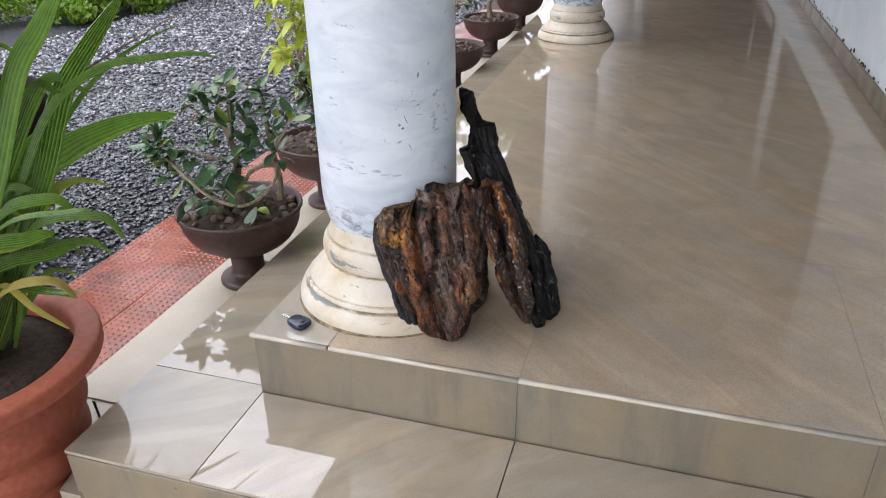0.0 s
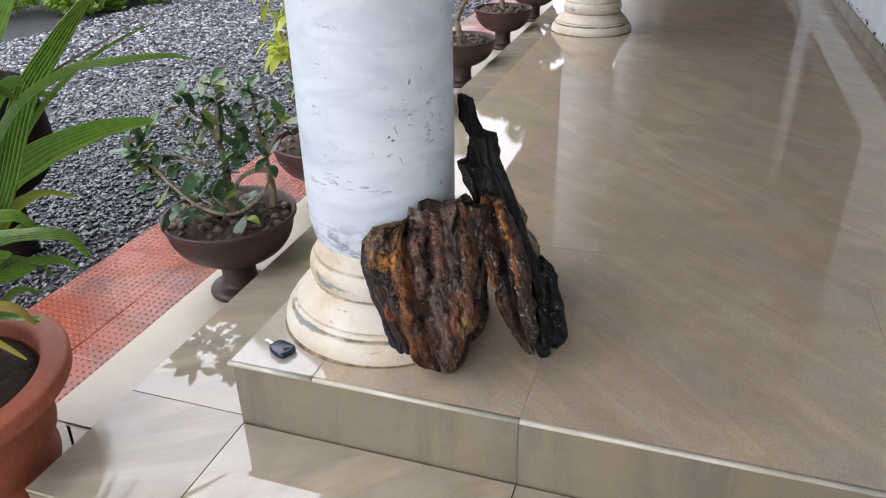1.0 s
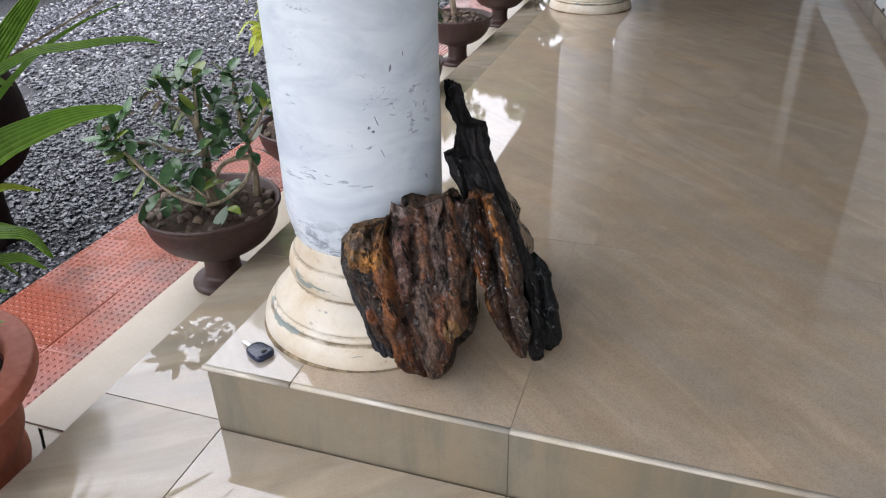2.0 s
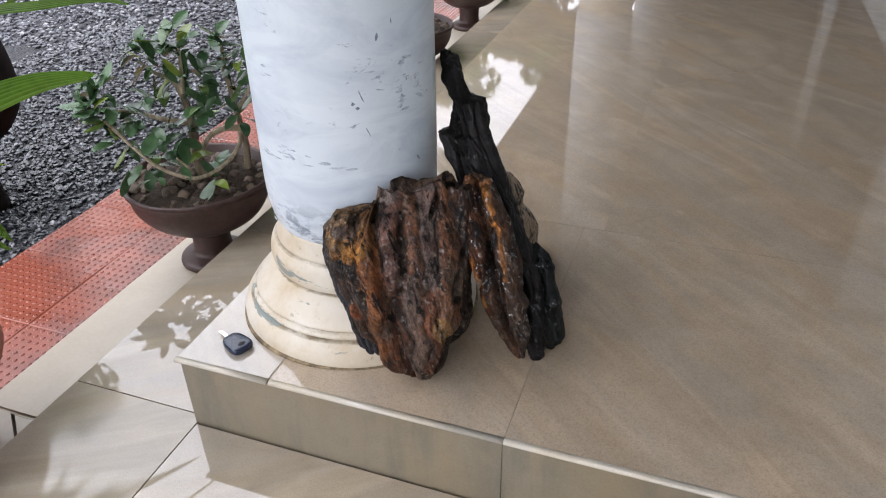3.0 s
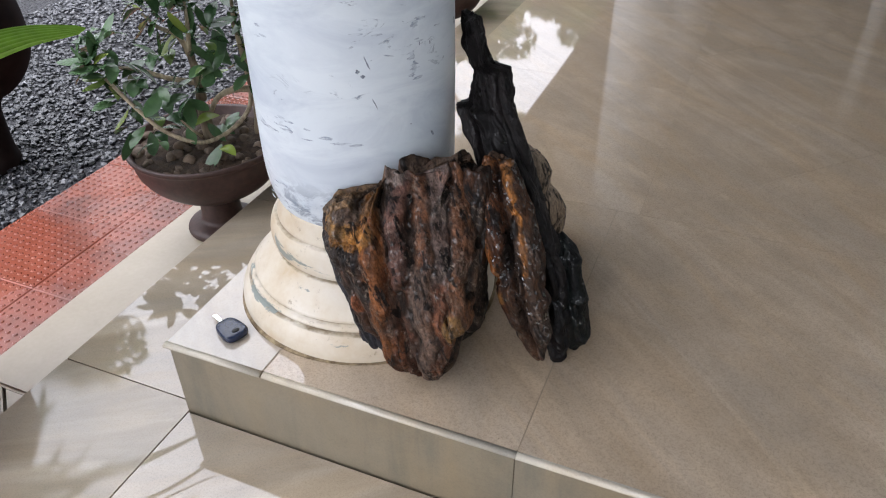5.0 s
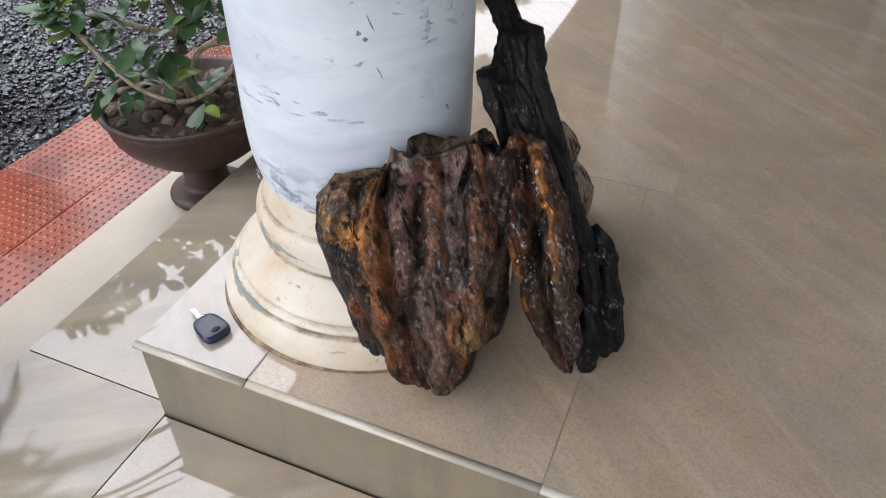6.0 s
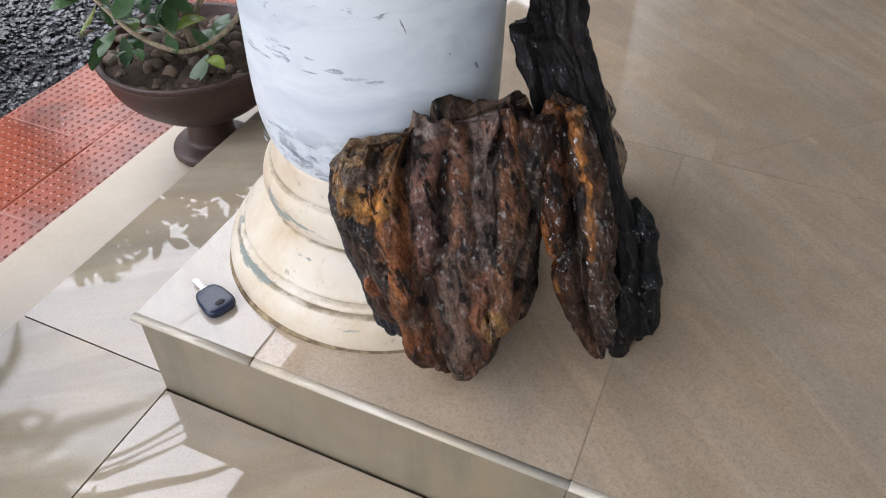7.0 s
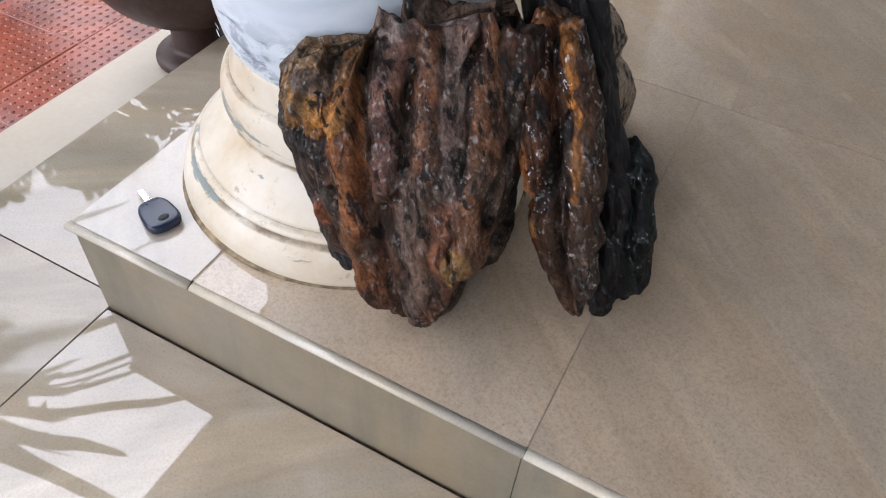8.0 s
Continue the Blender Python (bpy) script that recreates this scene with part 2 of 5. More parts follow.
k.color(k.mix(0.5, k.ramp(k.random(), (0, lin("32271f")), (0.5, lin("4a3b30")), (1, lin("6a5847"))), k.ramp(k.noise(60, 4, 0.6, w), (0.3, lin("332820")), (0.7, lin("7d6b59")))))
k.bump(k.noise(120, 4, 0.6, w), 0.4, 0.004)
M["pebble"] = k.m


def leaf_material(name, a, b, rough=0.32, trans=0.25, rare=None, pleat_sheen=None):
    k = Mat(name, rough)
    w = k.world_co()
    c = k.mix(k.random(), a, b)
    if rare:
        c = k.mix(k.ramp(k.random(), (0.86, 0.0), (0.93, 1.0)), c, rare)
    c = k.mix(0.35, c, k.ramp(k.noise(60, 3, 0.6, w), (0.3, a), (0.7, b)))
    # Gloss along the pleats, painted as a paler green on their crests.
    if pleat_sheen:
        at = k.n.new("ShaderNodeAttribute")
        at.attribute_name = "pleat_sheen"
        c = k.mix(k.ramp(at.outputs["Fac"], (0.45, 0.0), (0.95, 0.6)), c, pleat_sheen)
    k.color(c)
    k.bump(k.noise(220, 2, 0.5, w), 0.08, 0.002)
    t = k.n.new("ShaderNodeBsdfTranslucent")
    k.l.new(k.b.inputs["Base Color"].links[0].from_socket, t.inputs[0])
    x = k.n.new("ShaderNodeMixShader")
    x.inputs[0].default_value = trans
    k.l.new(k.b.outputs[0], x.inputs[1])
    k.l.new(t.outputs[0], x.inputs[2])
    k.l.new(x.outputs[0], k.n["Material Output"].inputs[0])
    return k.m


M["ficus"] = leaf_material("ficus_leaf", lin("26402a"), lin("5a7a50"), 0.27, 0.16, lin("8a9a3a"))
M["blade"] = leaf_material("palm_blade", lin("2f5216"), lin("80ac3c"), 0.26, 0.40, None, lin("a4c468"))
M["dryblade"] = leaf_material("dry_blade", lin("a8a04a"), lin("9a7a42"), 0.6, 0.3)
M["yellow"] = leaf_material("yellow_leaf", lin("8fa52e"), lin("c9cf52"), 0.4, 0.35)
M["hedge"] = leaf_material("hedge_leaf", lin("3d611a"), lin("7d9c30"), 0.45, 0.3)
M["tree"] = leaf_material("tree_leaf", lin("2b4a1c"), lin("5d8030"), 0.5, 0.3)

k = Mat("bark", 0.8)
k.color(k.ramp(k.noise(1.0, 5, 0.6, k.mapped((60, 60, 14))), (0.3, lin("4d4234")), (0.7, lin("a08f76"))))
k.bump(k.noise(1.0, 4, 0.6, k.mapped((90, 90, 25))), 0.5, 0.004)
M["bark"] = k.m

k = Mat("pale_twig", 0.7)
k.color(k.ramp(k.noise(1.0, 5, 0.6, k.mapped((90, 90, 40))), (0.3, lin("6f6250")), (0.7, lin("b9ab90"))))
M["twig"] = k.m

k = Mat("key_shell", 0.24)
k.color(k.mix(0.4, lin("182238"), k.ramp(k.noise(300, 3), (0.3, lin("131b32")), (0.7, lin("24304c")))))
M["shell"] = k.m
M["rubber"] = Mat("key_button", 0.55).color(lin("0c0e12")).m
M["steel"] = Mat("key_steel", 0.25, 1.0).color(lin("c9c9c6")).m
k = Mat("door_wood", 0.35)
k.color(k.ramp(k.noise(1.0, 5, 0.6, k.mapped((40, 40, 3), co=k.world_co())), (0.3, lin("3a271b")), (0.7, lin("644631"))))
M["wood"] = k.m
M["glass"] = Mat("window_glass", 0.03).color(lin("1a2226")).m


# ---- building helpers ----
def part(name, bm, material, parent=None, label="", smooth=False):
    """Links a bmesh as one mesh object, under a thing or a part."""
    me = bpy.data.meshes.new(name)
    if smooth:
        for f in bm.faces:
            f.smooth = True
    bm.to_mesh(me)
    bm.free()
    me.materials.append(material)
    ob = new(name, me)
    if parent:
        ob.parent = parent
        ob.matrix_parent_inverse = Matrix.Translation(-parent.location)
    if label:
        ob["label"] = label
    return ob


def thing(name, at, label, category, group="", kind=""):
    ob = new(name)
    ob.empty_display_size = 0.05
    ob.location = at
    return tagged(ob, label, category, group, kind)


def box(x0, x1, y0, y1, z0, z1, bevel=0.0, seg=1):
    bm = bmesh.new()
    bmesh.ops.create_cube(bm, size=1, matrix=Matrix.Translation(((x0 + x1) / 2, (y0 + y1) / 2, (z0 + z1) / 2)) @ Matrix.Diagonal((x1 - x0, y1 - y0, z1 - z0, 1)))
    if bevel:
        bmesh.ops.bevel(bm, geom=bm.edges[:], offset=bevel, segments=seg, affect="EDGES")
    return bm


def join(*bms):
    out = bmesh.new()
    for b in bms:
        me = bpy.data.meshes.new("tmp")
        b.to_mesh(me)
        b.free()
        out.from_mesh(me)
        bpy.data.meshes.remove(me)
    return out


def lathe(profile, seg=64, at=(0, 0, 0), wobble=0.0, seed=0.0):
    """A turned body from (radius, height) pairs."""
    bm = bmesh.new()
    rings = []
    for r, z in profile:
        ring = []
        for i in range(seg):
            a = 2 * math.pi * i / seg
            rr = r
            if wobble:
                rr += wobble * noise.noise((math.cos(a) * 1.3 + seed, math.sin(a) * 1.3, z * 6 + seed))
            ring.append(bm.verts.new((at[0] + rr * math.cos(a), at[1] + rr * math.sin(a), at[2] + z)))
        rings.append(ring)
    for a, b in zip(rings, rings[1:]):
        for i in range(seg):
            j = (i + 1) % seg
            bm.faces.new((a[i], a[j], b[j], b[i]))
    bm.faces.new(rings[0][::-1])
    bm.faces.new(rings[-1])
    return bm


def smooth_profile(points, n=5):
    """Catmull-Rom through 2D or longer tuples."""
    p = [np.array(q, float) for q in points]
    p = [2 * p[0] - p[1]] + p + [2 * p[-1] - p[-2]]
    out = []
    for a, b, c, d in zip(p, p[1:], p[2:], p[3:]):
        for i in range(n):
            t = i / n
            out.append(0.5 * (2 * b + (c - a) * t + (2 * a - 5 * b + 4 * c - d) * t * t + (3 * b - a - 3 * c + d) * t ** 3))
    out.append(p[-2])
    return out


def tube(points, radii, seg=8, n=4):
    """A tapered, bent tube."""
    path = smooth_profile([(*q, r) for q, r in zip(points, radii)], n)
    bm = bmesh.new()
    rings = []
    for i, q in enumerate(path):
        c = Vector([float(e) for e in q[:3]])
        d = Vector(path[min(i + 1, len(path) - 1)][:3]) - Vector(path[max(i - 1, 0)][:3])
        u = d.normalized().orthogonal().normalized() if abs(d.z) > 0.99 * d.length else d.cross(Vector((0, 0, 1))).normalized()
        w = d.cross(u).normalized()
        rings.append([bm.verts.new(c + max(0.0005, float(q[3])) * (u * math.cos(2 * math.pi * j / seg) + w * math.sin(2 * math.pi * j / seg))) for j in range(seg)])
    for a, b in zip(rings, rings[1:]):
        for j in range(seg):
            m = (j + 1) % seg
            bm.faces.new((a[j], a[m], b[m], b[j]))
    bm.faces.new(rings[0][::-1])
    bm.faces.new(rings[-1])
    return bm


def curve_of(points):
    """A function that interpolates (key, value...) rows linearly with eased joints."""
    ks = [p[0] for p in points]
    vs = np.array([p[1:] for p in points], float)
    return lambda t: np.array([np.interp(t, ks, vs[:, i]) for i in range(vs.shape[1])])


# ---- structure: ground, porch, wall, roof ----
U = 0.162            # upper floor
KERB = -0.135        # kerb top
RED = -0.30          # paved strip
GROUND = -0.325
ground = part("ground", box(-60, 60, -60, 60, GROUND - 0.3, GROUND), M["ground"])
tagged(ground, "dark grey gravel yard reaching to the hedge", "ground", kind="structure")

porch = thing("porch_floor", (0, 0, 0), "polished beige sandstone-look tiled porch with raised floor and step", "floor", kind="structure")
part("slab", box(0.006, 1.66, 0.008, 14, GROUND, U - 0.0008), M["upper_grout"], porch)
part("landing_slab", join(box(-0.298, 1.66, -0.290, 0.008, GROUND, -0.008), box(-0.298, 0.006, 0.008, 14, GROUND, -0.008)), M["grout"], porch)

red_strip = thing("paved_strip", (-0.9, 2, RED), "red dimpled cement pavers beside the gravel, damp", "pavement", kind="structure")
part("paver_bed", box(-1.29, -0.6, -3.0, 12, GROUND - 0.05, RED - 0.012), M["grout"], red_strip)

kerb = part("kerb", box(-0.605, -0.300, 0.0, 14, GROUND, KERB, 0.006, 2), M["kerb"])
tagged(kerb, "pale cement kerb along the tiled step", "kerb", kind="structure")

wall_east = thing("wall_east", (1.66, 6, U), "white plastered house wall with tiled skirting", "wall", kind="structure")
part("wall", box(1.66, 1.9, -8, 14, GROUND, 3.5), M["wall"], wall_east)
ceiling = part("ceiling", box(-0.83, 1.66, -3.4, 14, 3.1, 3.3), M["ceiling"])
tagged(ceiling, "dull plastered porch ceiling", "ceiling", kind="structure")


# ---- columns ----
def column(at):
    ob = thing("column", (at[0], at[1], U), "white painted round column with scuffed paint on a cream moulded base", "column", "porch columns")
    base = smooth_profile([(0.226, 0.0), (0.2285, 0.006), (0.2275, 0.020), (0.222, 0.034), (0.213, 0.045)], 4)
    base += [(0.2070, 0.0465), (0.2058, 0.0475), (0.2056, 0.0495)]
    base += smooth_profile([(0.2085, 0.0505), (0.2088, 0.054), (0.2055, 0.0580)], 3) + [(0.2000, 0.0590), (0.1992, 0.0602)]
    base += smooth_profile([(0.2005, 0.062), (0.191, 0.075), (0.178, 0.089), (0.165, 0.100), (0.157, 0.106)], 4)
    base += [(0.1525, 0.1070), (0.1520, 0.1086), (0.1550, 0.1096)]
    base += smooth_profile([(0.1580, 0.112), (0.1630, 0.124), (0.1640, 0.138), (0.1610, 0.153), (0.155, 0.164)], 4)
    base += [(0.1490, 0.1655), (0.1485, 0.1670)] + smooth_profile([(0.1500, 0.169), (0.146, 0.182), (0.140, 0.206)], 3)
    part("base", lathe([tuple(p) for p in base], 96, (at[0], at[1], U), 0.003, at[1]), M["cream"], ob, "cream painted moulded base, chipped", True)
    part("mortar", lathe([(0.2315, 0.0), (0.2308, 0.0025), (0.2260, 0.006), (0.2, 0.006)], 72, (at[0], at[1], U + 0.0003), 0.004, at[1] + 9), M["mortar"], ob, "dirty mortar joint round the base")
    shaft = smooth_profile([(0.137, 0.196), (0.1435, 0.206), (0.1515, 0.235), (0.1555, 0.28), (0.1565, 0.40)], 5) + [(0.155, 0.8), (0.152, 1.6), (0.150, 2.938)]
    part("shaft", lathe([tuple(p) for p in shaft], 96, (at[0], at[1], U), 0.002, at[1] + 5), M["shaft"], ob, "", True)
    return ob


def mark(ob, at, angle, z, across, high, slant=0.0):
    """A thin worn patch that follows the shaft, ragged at its rim."""
    bm = bmesh.new()
    n = 14
    mid = bm.verts.new((at[0] + 0.1571 * math.cos(radians(angle)), at[1] + 0.1571 * math.sin(radians(angle)), z))
    ring = []
    for i in range(n):
        a = 2 * math.pi * i / n
        w = 0.72 + 0.5 * noise.noise((angle * 3.1 + math.cos(a) * 1.7, z * 40, math.sin(a) * 1.7))
        u, v = across * 0.5 * math.cos(a) * w, high * 0.5 * math.sin(a) * w
        b = radians(angle) + (u + slant * v) / 0.1565
        ring.append(bm.verts.new((at[0] + 0.1569 * math.cos(b), at[1] + 0.1569 * math.sin(b), z + v)))
    for i in range(n):
        bm.faces.new((mid, ring[i], ring[(i + 1) % n]))
    part("scuff", bm, M["smear"] if across > 0.009 else M["scuff"], ob, "grey scuff in the paint")


cols = [column((0.234, cy)) for cy in (0.287, 3.43, 6.57, 9.71)]
for angle, z, across, high, slant in (
        (-53.8, 0.638, 0.003, 0.026, -0.35), (-58.3, 0.625, 0.008, 0.009, 0), (-55.9, 0.618, 0.008, 0.006, 0), (-51.0, 0.578, 0.0025, 0.020, -0.4),
        (-24.7, 0.649, 0.003, 0.007, 0), (-17.4, 0.645, 0.003, 0.008, 0), (-28.6, 0.618, 0.010, 0.030, 0.1), (-29.2, 0.636, 0.011, 0.014, 0),
        (-27.8, 0.676, 0.018, 0.013, 0.3), (-16.9, 0.508, 0.005, 0.016, -0.5), (-31.8, 0.536, 0.003, 0.003, 0), (-33.4, 0.742, 0.003, 0.014, 0),
        (-103.5, 0.548, 0.020, 0.006, -1.2), (-98.0, 0.530, 0.016, 0.008, -0.8), (-62.7, 0.517, 0.030, 0.005, 0.8), (-42.7, 0.722, 0.006, 0.016, 0.3)):
    mark(cols[0], (0.234, 0.287), angle, z, across, high, slant)


# bundles of short brushy scuffs
rnd = random.Random(12)
for angle, z, spread, tall, n, slope in ((-98.5, 0.538, 13, 0.018, 9, -0.9), (-66, 0.523, 12, 0.010, 5, 0.7), (-108, 0.412, 17, 0.020, 14, -0.8), (-27, 0.645, 5, 0.045, 9, 0.2), (-52, 0.676, 11, 0.006, 4, 0.1), (-112, 0.66, 4, 0.03, 3, -0.6)):
    for i in range(n):
        mark(cols[0], (0.234, 0.287), angle + rnd.uniform(-spread, spread), z + rnd.uniform(-tall, tall), rnd.uniform(0.010, 0.030), rnd.uniform(0.0025, 0.006), slope * rnd.uniform(0.5, 1.5))


# ---- petrified wood ----
def billow(x, y, z):
    return abs(noise.noise((x, y, z)))


def strata(rows, nu, nv, yaw, seed, amp=1.0, power=3.0, top=None, cuts=(), grain=(0.024, 0.17), lean=0.0, ribs=(), knobs=(), ground="1a120e"):
    """A split, grooved slab of petrified wood. rows: (height 0..1, x, y, z, half width, half depth); top(x) lifts the
    upper rim;
    cuts: (x at z = 0.42, drift per metre of height, width, depth) for clefts on the front; lean: drift of the grain
    with height;
    ribs: (colour, half width, height, (x, z) points from the top down) for the mineral ribs of the front; knobs:
    (colour, x, z, half width, half height, rise);
    ground: dark colour between the ribs, black mineral with crevice shade painted in."""
    f = curve_of(rows)
    bm = bmesh.new()
    tone = bm.verts.layers.float_color.new("mineral")
    dark, rear = np.array(lin(ground)[:3]), np.array(lin("6e5848")[:3])
    lines = [(np.array(lin(c)[:3]), w, h, [p[0] for p in pts][::-1], [p[1] for p in pts][::-1]) for c, w, h, pts in ribs]
    lumps = [(np.array(lin(c)[:3]), *rest) for c, *rest in knobs]
    lo, hi = yaw if isinstance(yaw, tuple) else (yaw, yaw)
    gw, gl = grain
    rings = []
    for j in range(nv + 1):
        v = j / nv
        x, y, z, hw, hd = [float(e) for e in f(v)]
        turn = min(1.0, max(0.0, (v - 0.35) / 0.5))
        turn = radians(lo + (hi - lo) * turn * turn * (3 - 2 * turn))
        c, s = math.cos(turn), math.sin(turn)
        here = []
        for i, (col, w, h, xs, zs) in enumerate(lines):
            ends = min(1.0, max(0.0, (z - zs[0] + 0.012) / 0.02)) * min(1.0, max(0.0, (zs[-1] + 0.014 - z) / 0.02))
            swell = 1 + 0.45 * noise.noise((i * 7.3, z / 0.045, seed))
            mid = float(np.interp(z, zs, xs)) + 0.006 * noise.noise((i * 3.1, z / 0.035, seed + 4)) + 0.004 * noise.noise((i * 5.7, z / 0.015, seed))
            here.append((col, mid, w * swell, h * ends))
        ring = []
        for i in range(nu):
            a = 2 * math.pi * i / nu
            ca, sa = math.cos(a), math.sin(a)
            px = math.copysign(abs(ca) ** (2 / power), ca) * hw
            py = math.copysign(abs(sa) ** (2 / power), sa) * hd
            n = Vector((px / max(hw, 1e-4) ** 2, py / max(hd, 1e-4) ** 2, 0)).normalized()
            wx0 = x + c * px - s * py
            q = wx0 + lean * (z - 0.42)
            w1 = 0.004 * noise.noise((q * 30 + seed, py * 30, z * 22)) + 0.002 * noise.noise((q * 80, seed, z * 60))
            grit = noise.noise((q / 0.0028, py / 0.0028, z / 0.0045 + seed))
            lump = 0.0046 * noise.noise((q / 0.020 + seed, py / 0.02, z / 0.034)) + 0.0022 * noise.noise((q / 0.008 + seed, py / 0.008, z / 0.012)) + 0.0008 * grit
            colour = dark if py < 0 or not ribs else rear
            if ribs and py < 0:
                # rounded mineral ribs; dark valleys between, black mineral with crevice shade painted in
                d = -0.008
                fx = wx0 + w1
                for col, mid, w, h in here:
                    e = abs(fx - mid) / w
                    if e < 1 and h > 0:
                        rise = h * math.sqrt(1 - e * e) - 0.008 * (1 - h / (h + 0.004))
                        share = min(1.0, (1 - e) / 0.42) * min(1.0, h / 0.005)
                        colour = colour + (col - colour) * share
                        d = max(d, rise)
                d -= 0.007 * max(0.0, noise.noise((fx / 0.014 + seed * 2, 0.5, z / 0.03)) - 0.15)
                for col, kx, kz, kw, kh, rise in lumps:
                    e = ((fx - kx) / kw) ** 2 + ((z - kz + 0.004 * grit) / kh) ** 2
                    if e < 1:
                        colour = colour + (col - colour) * min(1.0, (1 - e) / 0.35)
                        d += rise * (1 - e) ** 0.7
                fin = billow((q + w1) / 0.0085 + seed, py / 0.02, z / 0.055)
                d = amp * (d + lump + 0.0042 * (fin ** 0.7 - 0.4))
            else:
                r1 = billow((q + w1) / gw + seed, py / gw * 0.7, z / gl + seed)
                r2 = billow((q + w1) / (gw * 0.42) + seed * 2, py / gw * 1.6, z / (gl * 0.3))
                chip = 0.003 * (round(noise.noise((q / 0.03 + seed, py / 0.03, z / 0.026)) * 2.5) / 2.5)
                big = 0.006 * noise.noise((q / 0.06 + seed, py / 0.06, z / 0.08))
                d = amp * (0.020 * (r1 ** 0.65 - 0.42) + 0.005 * (r2 ** 0.8 - 0.35) + 0.8 * lump + chip + big) * (0.35 if ribs else 1.0)
            if py < 0:
                for cx, drift, cw, depth in cuts:
                    e = (wx0 + w1 * 0.6 - cx - drift * (0.42 - z)) / cw
                    d -= depth * math.exp(-e * e)
            fade = min(1.0, 3.5 * hw / 0.05)
            d *= fade
            px, py = px + n.x * d, py + n.y * d
            wx, wy = x + c * px - s * py, y + s * px + c * py
            up = max(0.0, v - 0.8) / 0.2
            zz = z + up * (0.008 * noise.noise((wx / 0.018 + seed, wy / 0.03, 1.3)) + 0.003 * noise.noise((wx / 0.006, wy / 0.01, seed)))
            zz += 0.0012 * grit * v
            if top:
                zz += top(wx) * v ** 5
            vert = bm.verts.new((wx, wy, max(zz, U + 0.0005)))
            vert[tone] = (*colour, 1)
            ring.append(vert)
        rings.append(ring)
    for a, b in zip(rings, rings[1:]):
        for i in range(nu):
            m = (i + 1) % nu
            bm.faces.new((a[i], a[m], b[m], b[i]))
    for ring, sign in ((rings[0], 0.0), (rings[-1], 1.0)):
        mid = sum((w.co for w in ring), Vector()) / nu
        prev = ring
        for f2 in (0.8, 0.6, 0.4, 0.2):
            cur = []
            for w in ring:
                p = mid + (w.co - mid) * f2
                p.z = w.co.z * f2 + mid.z * (1 - f2) + sign * (0.010 * noise.noise(p * 70) - 0.006 * (1 - f2))
                vert = bm.verts.new(p)
                vert[tone] = w[tone]
                cur.append(vert)
            for i in range(nu):
                m = (i + 1) % nu
                bm.faces.new((prev[i], prev[m], cur[m], cur[i]))
            prev = cur
        cv = bm.verts.new(mid - Vector((0, 0, 0.006 * sign)))
        cv[tone] = (*rear, 1)
        for i in range(nu):
            bm.faces.new((prev[i], prev[(i + 1) % nu], cv))
    bmesh.ops.recalc_face_normals(bm, faces=bm.faces[:])
    return bm


